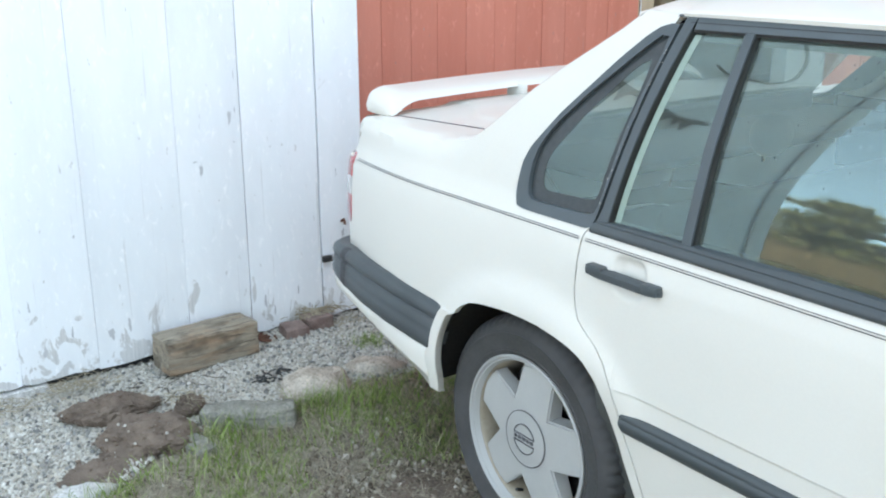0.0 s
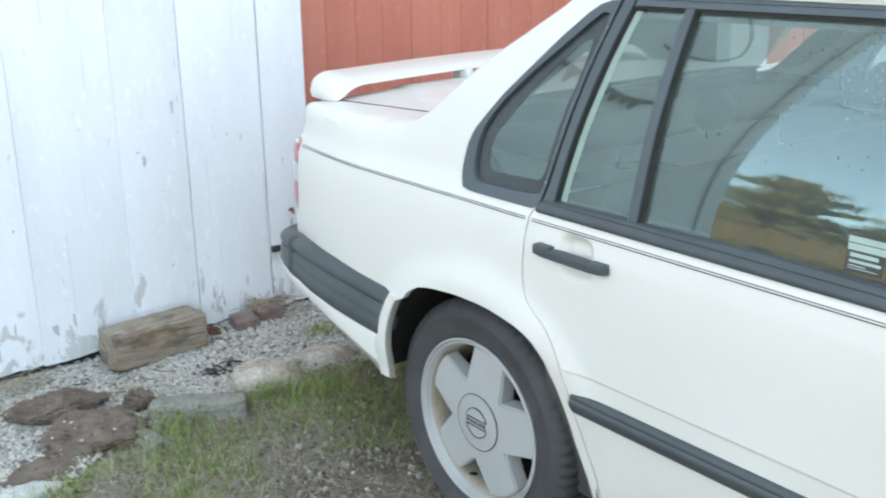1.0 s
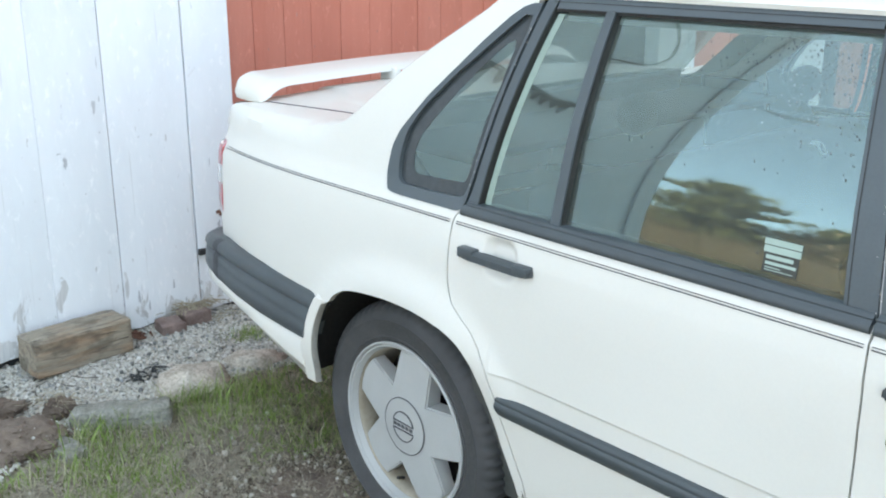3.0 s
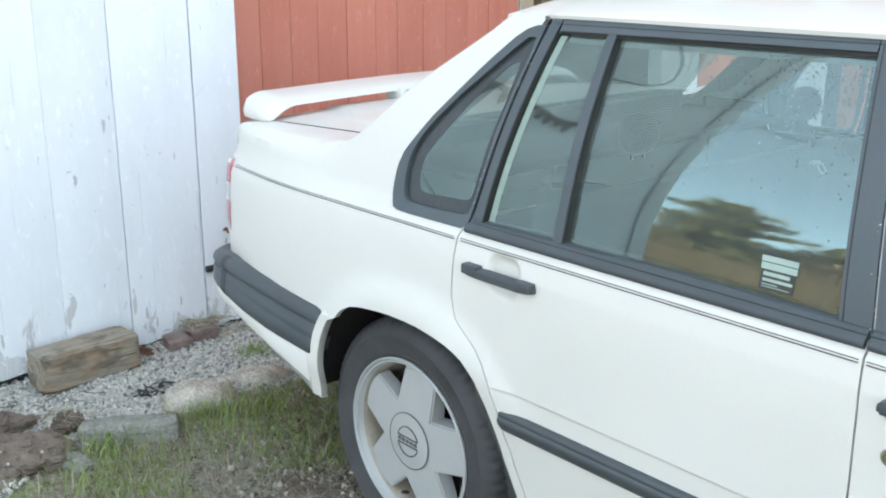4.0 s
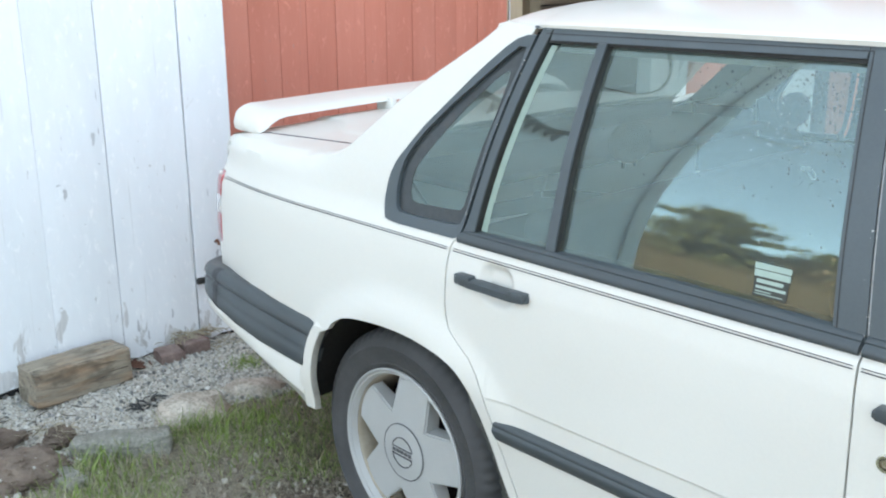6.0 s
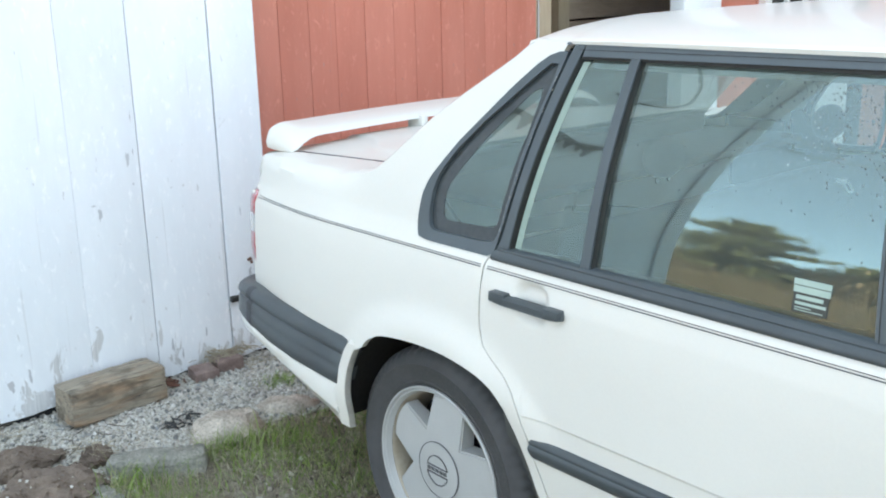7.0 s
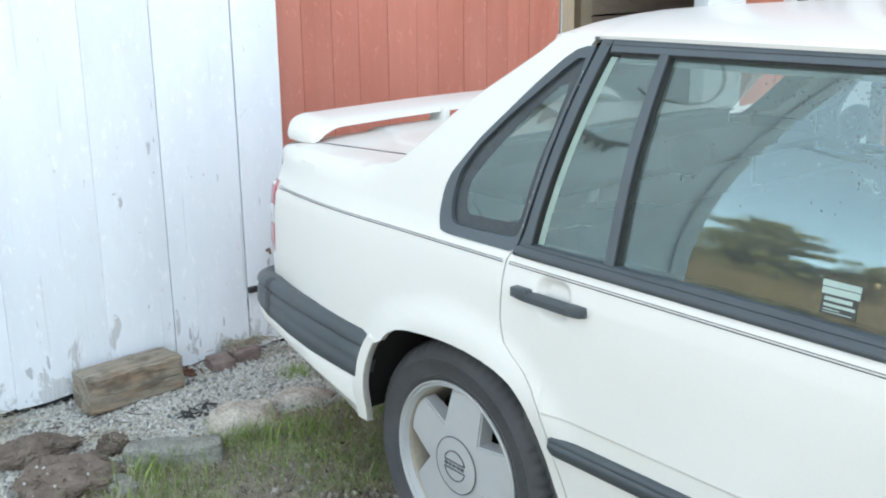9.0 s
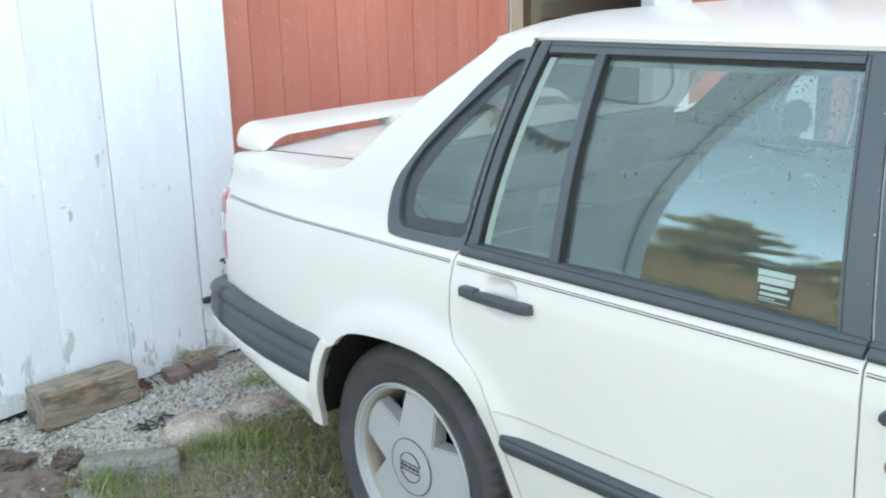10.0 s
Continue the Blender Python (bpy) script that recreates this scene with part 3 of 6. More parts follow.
board_wall("wall_red_far", RED_X, red_far, -0.02, EAVE, RED_PAINT, "faded red-painted barn boards beyond the open doorway", 8)
board_wall("wall_lintel", RED_X, [2.318, 2.46, 2.60, 2.75, 2.9, 3.04, 3.19, 3.33, 3.438], 2.7, EAVE, RED_PAINT, "red boards over the barn doorway", 9, ragged=0.0)


def build_barn_shell():
    shell = holder("barn_shell", pose(-4, 2, 0), "dim barn interior of bare brown boards", "barn", kind="structure")
    x0, x1 = -7.8, RED_X - 0.07
    off = Vector((4, -2, 0))

    def slab(name, lo, hi, mat):
        part(name, box(Vector(lo) + off, Vector(hi) + off), mat, shell)
    slab("back_wall", (x0 - 0.1, BARN_S, 0), (x0, BARN_N, EAVE), BARN_WOOD)
    slab("end_wall", (x0, BARN_N - 0.1, 0), (x1, BARN_N, EAVE), BARN_WOOD)
    slab("end_wall", (x0, BARN_S, 0), (WALL_X - 0.05, BARN_S + 0.1, EAVE), WHITE_PAINT)
    slab("partition", (x0, 1.4, 0), (x1, 1.45, EAVE), BARN_WOOD)
    slab("loft_floor", (x0, BARN_S + 0.1, 2.8), (x1, BARN_N - 0.1, 2.85), BARN_WOOD)
    slab("floor_slab", (x0, BARN_S + 0.1, -0.1), (x1, BARN_N - 0.1, 0.01), BARN_WOOD)
    roof = bmesh.new()
    ridge = ((x0 + WALL_X) / 2, 8.4)
    for xe in (WALL_X + 0.35, x0 - 0.45):
        add_loft(roof, [[(xe + 4, y - 2, EAVE - 0.12), (ridge[0] + 4, y - 2, ridge[1])] for y in (BARN_S - 0.3, BARN_N + 0.3)])
        add_loft(roof, [[(xe + 4, y - 2, EAVE + 0.0), (ridge[0] + 4, y - 2, ridge[1] + 0.12)] for y in (BARN_S - 0.3, BARN_N + 0.3)])
    part("roof", roof, ROOFING, shell)
    for yy in (BARN_S, BARN_N - 0.1):
        g = bmesh.new()
        add_loft(g, [[(x0 + 4, yy - 2 + d, EAVE - 0.05), (ridge[0] + 4, yy - 2 + d, ridge[1] - 0.05), (WALL_X - 0.03 + 4, yy - 2 + d, EAVE - 0.05)] for d in (0.0, 0.1)])
        g.faces.new([v for v in g.verts if abs(v.co.y - (yy - 2)) < 1e-4])
        part("gable", g, WHITE_PAINT, shell)
    for i in range(14):
        slab("inner_plank", (-2.85, 2.3, 0.02 + 0.2 * i), (-2.82, 8.0, 0.205 + 0.2 * i), BARN_WOOD)
    for x, y, w in ((-1.99, 2.40, 0.05), (-2.06, 2.56, 0.09), (-2.75, 3.45, 0.10), (-2.75, 5.6, 0.12)):
        slab("stud", (x - 0.05, y - w / 2, 0.01), (x + 0.05, y + w / 2, 2.8), STUD_WOOD)
    brace = bmesh.new()
    add_tube(brace, [(-2.73 + 4, 3.42 - 2, 1.95), (-2.73 + 4, 2.75 - 2, 1.45)], 0.04, 4)
    part("brace", brace, STUD_WOOD, shell)
    slab("hanging_strap", (-1.965, 2.455, 0.9), (-1.96, 2.462, 2.8), WHITE_WINDOW)


build_barn_shell()
jamb = thing("door_jamb", box((-0.05, 0, -0.02), (0.05, 0.36, 2.75), 0.006), WHITE_PAINT, pose(RED_X + 0.01, 3.445, 0), "wide white-painted jamb board of the open barn doorway", "door jamb", kind="structure")


def build_barn_window():
    w = holder("window_1", pose(RED_X, 4.28, 0), "white-framed barn window with dark panes", "window", kind="structure")
    part("window_frame", add_box(add_box(add_box(add_box(bmesh.new(), (0.0, 0, 0.95), (0.05, 0.07, 2.1)), (0, 0.71, 0.95), (0.05, 0.78, 2.1)), (0, 0.07, 0.95), (0.05, 0.71, 1.03)), (0, 0.07, 2.03), (0.05, 0.71, 2.1)), WHITE_WINDOW, w)
    for k, y in enumerate((0.27, 0.49)):
        part("muntin", box((0.008, y, 1.03), (0.04, y + 0.025, 2.03)), WHITE_WINDOW, w)
    for k in range(1, 4):
        part("muntin", box((0.01, 0.07, 1.03 + 0.25 * k), (0.037, 0.71, 1.05 + 0.25 * k)), WHITE_WINDOW, w)
    part("pane", box((0.003, 0.07, 1.03), (0.007, 0.71, 2.03)), SEAM_DARK, w)
    thing("trim_board", box((0.002, 0, 0.0), (0.03, 0.375, 3.2), 0.004), WHITE_PAINT, pose(RED_X, 5.02, 0), "wide white trim board on the red barn wall", "trim", kind="structure")

    # black colour stands in for the shade inside an opening beside the trim
    thing("dark_board", box((0.002, 0, 0.0), (0.022, 0.225, 1.9), 0.003), CHAR, pose(RED_X, 5.398, 0), "black board painted as the dark opening beside the white trim", "board", kind="structure")


build_barn_window()


def build_shade_block():
    """An unseen barn-like block across the yard, added so its shade covers the car."""
    wing = holder("shade_block", pose(4, 9.5, 0), "unseen red boarded block added across the yard to shade the car", "barn", kind="structure")
    part("wing_wall", box((-5.8, -0.05, 0), (9, 0.05, 7.6)), RED_PAINT, wing)
    roof = bmesh.new()
    add_loft(roof, [[(x, y, z) for y, z in ((-0.4, 7.4), (3.2, 10.4), (6.8, 7.4), (6.8, 7.55), (3.2, 10.55), (-0.4, 7.55))] for x in (-6.1, 9.3)], True)
    part("roof", roof, ROOFING, wing)
    part("wing_wall", box((8.9, 0.05, 0), (9, 6.4, 7.6)), RED_PAINT, wing)


build_shade_block()


def build_bare_patches():
    """Grey bare-wood patches with a raised paint edge where larger flakes have dropped off."""
    wall = bpy.data.objects["wall_white"]
    rng = random.Random(17)
    for y, z, w, h in ((0.101, 0.892, 0.026, 0.066), (-0.025, 0.706, 0.022, 0.056), (-0.045, 0.74, 0.03, 0.008), (0.125, 0.92, 0.008, 0.03), (0.128, 1.05, 0.007, 0.05), (0.115, 0.80, 0.012, 0.008), (0.04, 0.58, 0.012, 0.007), (-0.52, 0.53, 0.012, 0.02), (0.555, 0.62, 0.006, 0.05), (0.36, 0.15, 0.012, 0.05), (0.21, 0.13, 0.02, 0.07), (0.25, 0.09, 0.012, 0.06), (0.41, 0.07, 0.014, 0.04), (-0.56, 0.17, 0.012, 0.07), (-0.42, 0.14, 0.05, 0.06), (-0.35, 0.16, 0.02, 0.07), (-0.66, 0.12, 0.03, 0.05), (-0.70, 0.3, 0.014, 0.05), (0.58, 0.36, 0.02, 0.05), (0.6, 0.16, 0.025, 0.06)):
        bm = bmesh.new()
        ring = []
        for k in range(14):
            t = 2 * math.pi * k / 14
            r = rng.uniform(0.4, 1.1)
            ring.append(bm.verts.new((0.0042, y - BARN_S + w * 0.36 * r * math.cos(t), z + h * 0.5 * r * math.sin(t))))
        bm.faces.new(ring)
        part("bare_patch", bm, BARE_WOOD, wall)


build_bare_patches()


def build_corner_trim():
    bm = box((0.0, 0.0, 0.02), (0.02, 0.14, EAVE), 0.003)
    thing("corner_board", bm, WHITE_PAINT, pose(WALL_X + 0.004, BARN_S, 0), "white corner board of the barn", "trim", kind="structure")


build_corner_trim()


def build_sill_stones():
    """Low foundation stones that show under the boards."""
    rng = random.Random(23)
    y = -0.66
    while y > BARN_S + 0.1:
        w = rng.uniform(0.28, 0.5)
        bm = box((-0.05, -w + 0.008, -0.08), (0.018 + rng.uniform(-0.004, 0.004), -0.004, -0.002 + rng.uniform(-0.004, 0.002)), 0.006)
        thing("sill_stone", bm, STONE_PALE, pose(WALL_X, y, 0), "rough grey foundation stone under the white boards", "stone", "foundation stones")
        y -= w


build_sill_stones()


def build_cable():
    pts = [(-2.05, 2.98), (-2.17, 2.96), (-2.33, 3.03), (-2.51, 3.14), (-2.62, 3.34), (-2.52, 3.6), (-2.3, 3.78)]
    bm = add_tube(bmesh.new(), [(0.03, y, z) for y, z in smooth_line(pts)], 0.012, 6)
    thing("wall_cable", bm, CHAR, pose(WALL_X, 0, 0), "black sagging cable fixed to the white barn wall", "cable")


build_cable()


def build_ragged_line():
    """Black line with torn strips, added for a ragged dark reflection in the glass."""
    rng = random.Random(19)
    line = [(-1.42, 2.27), (-1.54, 2.235), (-1.66, 2.25), (-1.78, 2.235), (-1.92, 2.23), (-2.04, 2.21), (-2.17, 2.195), (-2.28, 2.22), (-2.42, 2.275)]
    bm = add_tube(bmesh.new(), [(0.03, y, z) for y, z in line], 0.03, 6)
    for y, z in ((-1.6, 2.24), (-1.75, 2.235), (-2.05, 2.21), (-2.13, 2.2), (-2.22, 2.205), (-2.3, 2.22)):
        w, h = rng.uniform(0.04, 0.06), rng.uniform(0.10, 0.17)
        front = [bm.verts.new((x, y + dy, z + dz)) for x in (0.022, 0.034) for dy, dz in ((-w, 0), (w, 0), (rng.uniform(-0.01, 0.01), -h))]
        bm.faces.new(front[:3])
        bm.faces.new(front[3:])
        for i, j in ((0, 1), (1, 2), (2, 0)):
            bm.faces.new((front[i], front[j], front[j + 3], front[i + 3]))
    thing("ragged_rope", bm, CHAR, pose(WALL_X, 0, 0.045), "black line with torn strips added along the white boards", "rope")


build_ragged_line()

# ---- car ----
MID = 0.875
ARCH_X, ARCH_Z, ARCH = 0.075, 0.30, 0.40
LOWER = [(0.05, 0.12), (0.12, 0.085), (0.2, 0.06), (0.34, 0.03), (0.5, 0.008), (0.608, 0.002), (0.613, -0.002), (0.8, -0.003), (0.87, 0.0), (0.925, 0.008), (0.955, 0.028)]
SHOULDER = [(0.955, 0.028), (1.0, 0.037), (1.022, 0.046), (1.035, 0.060), (1.042, 0.078), (1.045, 0.098), (1.4, 0.5)]


def taper(x):
    return 0.11 * ((-0.3 - x) / 0.62) ** 2 if x < -0.3 else (0.10 * ((x - 2.6) / 0.9) ** 2 if x > 2.6 else 0.0)


def deck_z(x):
    return lerp(x, [(-0.92, 1.010), (-0.77, 1.025), (-0.35, 1.045), (-0.2, 1.052)])


def cabin_y(z):
    s = (z - 0.955) / 0.435
    return 0.028 + 0.137 * s - 0.08 * s * (1 - s) if s <= 1 else 0.165 + 0.5 * (z - 1.39)


def side_y(x, z):
    w = smooth_step((x + 0.37) / 0.14)
    if z <= 0.955:
        y = lerp(z, LOWER)
        if 0.595 < z < 0.8 and x < 0.38:
            y = lerp(z, [(0.5, 0.008), (0.7, -0.002), (0.8, -0.003)])
        if w < 1 and z > 0.9:
            y = y * w + (1 - w) * lerp(z + 1.045 - deck_z(x), LOWER + SHOULDER)
    else:
        y = (0.028 + (lerp(z + 1.045 - deck_z(x), SHOULDER) - 0.028) * (1 - 0.55 * smooth_step((-0.45 - x) / 0.35))) * (1 - w) + cabin_y(z) * w
    y += taper(x)
    for hx, hz in ((ARCH_X, ARCH_Z), (2.77, 0.312)):
        d = math.hypot(x - hx, z - hz)
        y -= 0.024 * (1 - smooth_step((d - 0.41) / 0.085)) * smooth_step((z - 0.40 - 0.05 * smooth_step((x - hx) / 0.2)) / 0.23)
    return y


def proud_of(d):
    return lambda x, z: side_y(x, z) - d


def arc(cx, cz, r, a0, a1, n):
    return [(cx + r * math.cos(radians(a0 + (a1 - a0) * i / n)), cz + r * math.sin(radians(a0 + (a1 - a0) * i / n))) for i in range(n + 1)]


def tail_x(z):
    return -0.872 - (1.0 - z) * 0.175


car = holder("car", pose(0, 0, 0), "white four-door sedan with rear spoiler and black trim on grass", "car")
CUT = (0.603, 0.608, 0.613, 0.618)


def pair(name, bm, mat, label="", parents=None):
    """A part on the near side and its mirror image on the far side."""
    other = mirrored(bm)
    p = parents or (car, car)
    return part(name, bm, mat, p[0], label), part(name, other, mat, p[1], label)


def stripe_z(x):
    return 0.9205 - (0.0165 * ((-0.3 - x) / 0.53) ** 2 if x < -0.3 else 0)


# body sides
pillar = [(0.352, 1.393), (0.262, 1.398), (0.240, 1.383), (0.203, 1.352), (0.135, 1.306), (0.061, 1.258), (-0.017, 1.203), (-0.082, 1.150), (-0.144, 1.101), (-0.182, 1.074), (-0.205, 1.062), (-0.235, 1.054), (-0.28, 1.049)]
door_edge = [(0.266, 0.945), (0.256, 0.932), (0.2505, 0.915), (0.2465, 0.881), (0.2435, 0.83), (0.2435, 0.785), (0.248, 0.757), (0.259, 0.735), (0.288, 0.713), (0.326, 0.686), (0.352, 0.656), (0.375, 0.612), (0.396, 0.556), (0.412, 0.49), (0.432, 0.43), (0.4575, 0.361), (0.468, 0.27)]
QUARTER_MID = (0.19, 1.12)
quarter_out = [(0.264, 0.944), (0.25, 0.939), (0.058, 0.938), (0.018, 0.940), (0.003, 0.949), (-0.001, 0.965), (0.0, 0.993), (0.006, 1.04), (0.024, 1.079), (0.062, 1.124), (0.098, 1.166), (0.167, 1.234), (0.23, 1.298), (0.29, 1.353), (0.306, 1.364), (0.325, 1.3725), (0.345, 1.3765), (0.358, 1.3765), (0.366, 1.370), (0.352, 1.33), (0.334, 1.25), (0.316, 1.164), (0.297, 1.068), (0.281, 1.0), (0.271, 0.966)]
window_edge = [(QUARTER_MID[0] + (x - QUARTER_MID[0]) * 0.985, QUARTER_MID[1] + (z - QUARTER_MID[1]) * 0.985) for x, z in quarter_out[2:17]]
window_edge = window_edge[::-1] + [(0.14, 0.942)]
arch = [(0.452, 0.2), (0.44, 0.3), (0.43, 0.348), (0.422, 0.37), (0.397, 0.435), (0.379, 0.5), (0.357, 0.56), (0.334, 0.606), (0.315, 0.629), (0.295, 0.648), (0.27, 0.661), (0.242, 0.671), (0.198, 0.68), (0.146, 0.687), (0.101, 0.689), (0.044, 0.6885), (-0.005, 0.685), (-0.05, 0.680), (-0.083, 0.675), (-0.119, 0.666), (-0.15, 0.650), (-0.171, 0.634), (-0.186, 0.617)]
outline = [(0.462, 0.2)] + [(x - 0.0025, z) for x, z in door_edge[::-1]] + window_edge[::-1] + pillar
outline += [(x, deck_z(x)) for x in (-0.4, -0.6, -0.75)] + [(tail_x(1.02), deck_z(-0.83))]
outline += [(tail_x(z), z) for z in (0.98, 0.9, 0.8, 0.7, 0.62, 0.575)]
outline += [(-0.6, 0.59), (-0.30, 0.6), (-0.222, 0.6)] + arch[::-1]
bm = sheet([outline], side_y, 0.026, 0.016)
# shoulder that turns in to the boot lid
rows = [[(x, side_y(x, deck_z(x)), deck_z(x)), (x, side_y(x, deck_z(x)) + 0.014, deck_z(x) + 0.003), (x, max(0.196, side_y(x, deck_z(x)) + 0.02), deck_z(x) + 0.0045), (x, max(0.200, side_y(x, deck_z(x)) + 0.024), deck_z(x) - 0.02)] for x in np.linspace(-0.275, tail_x(1.02), 18)]
add_loft(bm, rows)
# the pillar's turn towards the rear window
edge3 = [(x, side_y(x, z), z) for x, z in pillar[2:]]
add_loft(bm, [[(x, y, z), (x - 0.002, y + 0.008, z + 0.005), (x + 0.001, y + 0.022, z + 0.009), (x + 0.008, y + 0.07, z + 0.008), (x + 0.02, y + 0.215, z - 0.004)] for x, y, z in edge3])
cover = bmesh.new()
add_loft(cover, [[(x + 0.012, y + 0.022, z - 0.014), (x + 0.02, y + 0.10, z - 0.012), (x + 0.024, y + 0.218, z - 0.016), (x + 0.03, y + 0.262, z - 0.012)] for x, y, z in edge3])
quarters = pair("quarter_panel", bm, CAR_WHITE, "white rear quarter panel with flared wheel arch")

pair("pillar_cover", cover, CABIN, "grey inner cover of the rear pillar")


def rear_row(z):
    x, y = tail_x(z), side_y(tail_x(z), z)
    return [(x, y, z), (x - 0.016, y + 0.006, z), (x - 0.029, y + 0.014, z), (x - 0.038, y + 0.027, z), (x - 0.044, y + 0.06, z), (x - 0.05, y + 0.15, z), (x - 0.07, 0.6, z), (x - 0.075, MID, z)]


bm = bmesh.new()
half_rows = [rear_row(z) for z in (0.575, 0.66, 0.7, 0.8, 0.88, *np.linspace(0.9, 1.015, 16))]
add_loft(bm, [r + [(x, 2 * MID - y, z) for x, y, z in r[-2::-1]] for r in half_rows])
part("rear_panel", bm, CAR_WHITE, car, "white rear body panel")


def lamp_strip(z0, z1, a, b, out=0.006):
    bm = bmesh.new()
    rows = []
    for z in np.linspace(z0, z1, 14):
        r = [(tail_x(z) + d, side_y(tail_x(z) + d, z) + e, z) for d, e in ((0.026, 0.006), (0.0225, 0.0), (0.010, 0.0))] + rear_row(z)[a:b]
        edge = min(1.0, 6 * min(z - z0 + 0.004, z1 - z + 0.004) / (z1 - z0))
        rows.append([(x - (out * edge if i > 2 else 0.0), y - out * edge * 0.8, z) for i, (x, y, z) in enumerate(r)])
    add_loft(bm, rows)
    return bm


body = pair("tail_lamp", lamp_strip(0.68, 0.912, 0, 7, 0.004), LENS_RED, "red wraparound tail lamp")
pair("clear_lens", lamp_strip(0.772, 0.842, 0, 7, 0.0052), LENS_CLEAR, "clear reversing lens", body)
lid = bmesh.new()
rows = []
for x in np.linspace(-0.27, -0.905, 18):
    z = deck_z(x) + 0.004 - (0.03 * smooth_step((-0.86 - x) / 0.045))
    # the middle of the lid stands up along a crease that runs in towards the tail
    crease = 0.595 - 0.16 * smooth_step((-0.45 - x) / 0.35)
    across = sorted([*np.linspace(0.209, 2 * MID - 0.209, 17), *[MID + k * (crease - d) for k in (-1, 1) for d in (0.0, 0.009, 0.018, 0.027)]])
    skin = [(x, y, z + 0.014 * (1 - ((y - MID) / 0.68) ** 4) + 0.008 * smooth_step((crease - abs(y - MID)) / 0.027)) for y in across]
    rows.append([(x, 0.209, z - 0.03)] + skin + [(x, 2 * MID - 0.209, z - 0.03)])
add_loft(lid, rows)
lid_ob = part("boot_lid", lid, CAR_WHITE, car, "white boot lid")
for y in (0.2025, 2 * MID - 0.2025):
    seam = bmesh.new()
    add_loft(seam, [[(x, y - 0.0008, deck_z(x) + 0.0056), (x, y + 0.0008, deck_z(x) + 0.0056), (x, y + 0.0008, deck_z(x) - 0.004), (x, y - 0.0008, deck_z(x) - 0.004)] for x in np.linspace(-0.262, -0.86, 12)], True)
    part("lid_gap", seam, PIN_GREY, lid_ob, "thin dark gap beside the boot lid")

# spoiler on the boot lid
spoiler = bmesh.new()
rows = []
half = [0, 0.002, 0.006, 0.012, 0.02, 0.03, 0.042, 0.055, 0.07, 0.09, 0.12, 0.18, 0.26, 0.34, 0.42, 0.5]
for s in half + [1 - h for h in half[-2::-1]]:
    y = 0.176 + (2 * MID - 0.352) * s
    e = min(s, 1 - s)
    drop = max(0.0, 1 - e / 0.075)
    rise = 0.042 * (1 - drop ** 2.2) + 0.008 * math.sin(math.pi * s)
    cx, base, thick, back = -0.855 - 0.03 * math.sin(math.pi * s) + 0.006 * drop, 1.0205 - 0.006 * drop + rise, 0.03 + 0.019 * drop, 0.087
    ring = [(back, 0.15), (back - 0.012, 0.6), (0.045, 0.93), (0.0, 1.04), (-0.05, 1.16), (-0.076, 1.1), (-back, 0.62), (-back + 0.008, 0.12), (-0.04, 0.0), (0.06, 0.0)]
    q = math.sqrt(1 - (1 - min(1.0, e / 0.02)) ** 2)
    rows.append([(cx + x * (0.72 + 0.28 * q), y, base + thick * (0.45 + (z - 0.45) * (0.35 + 0.65 * q))) for x, z in ring])
g = add_loft(spoiler, rows, True)
for row in (g[0], g[-1]):
    spoiler.faces.new(row)
for y0 in (0.69, 2 * MID - 0.715):
    add_box(spoiler, (-0.86, y0, 1.035), (-0.775, y0 + 0.025, 1.085), 0.008)
part("spoiler", spoiler, CAR_WHITE, car, "white rear spoiler wing")

# roof
roof = bmesh.new()
rows = []
for x in (0.225, 0.24, 0.26, 0.3, 0.34, 0.352, 0.366, 0.4, 0.45, 0.6, 0.8, 1.0, 1.2, 1.4, 1.55, 1.66):
    zc = lerp(x, [(0.225, 1.396), (0.24, 1.411), (0.26, 1.423), (0.3, 1.434), (0.36, 1.441), (0.45, 1.443), (0.6, 1.444), (0.9, 1.445), (1.3, 1.441), (1.66, 1.415)])
    ze = lerp(x, [(0.225, 1.392), (0.3, 1.399), (0.5, 1.403), (1.2, 1.406), (1.66, 1.395)])
    back = -0.10 * smooth_step((0.4 - x) / 0.2)
    tuck = smooth_step((0.365 - x) / 0.02)
    ze -= 0.006 * tuck
    row = [(x, 0.160 + 0.02 * tuck, ze - 0.012), (x, 0.158 + 0.016 * tuck, ze - 0.004), (x, 0.166 + 0.012 * tuck, ze + 0.002), (x, 0.172 + 0.008 * tuck, ze + 0.0035)]
    for u in (0.02, 0.05, 0.09, 0.14, 0.2, 0.3, 0.45, 0.65, 0.85, 1.0):
        row.append((x + back * u ** 0.6, 0.172 + 0.703 * u, ze + 0.0035 + (zc - ze) * (1 - (1 - u) ** 5)))
    rows.append(row + [(px, 2 * MID - py, pz) for px, py, pz in row[-2::-1]])
add_loft(roof, rows)
part("roof", roof, CAR_WHITE, car, "white roof panel")
lining = bmesh.new()
add_loft(lining, [[(x, y, 1.385 + 0.03 * (1 - ((y - MID) / 0.7) ** 2)) for y in np.linspace(0.185, 2 * MID - 0.185, 9)] for x in (0.27, 0.6, 1.0, 1.6)])
part("headliner", lining, HEADLINER, car, "pale grey headliner")
pair("drip_rail", sheet([[(0.352, 1.389), (0.352, 1.394), (1.66, 1.400), (1.66, 1.394)]], proud_of(0.006), 0.2, 0.02), TRIM_GREY, "dark drip rail")

def face_to(ob, way):
    """Turn a pane's single skin so that its face looks along way."""
    if sum((p.normal.dot(Vector(way)) for p in ob.data.polygons)) < 0:
        ob.data.flip_normals()


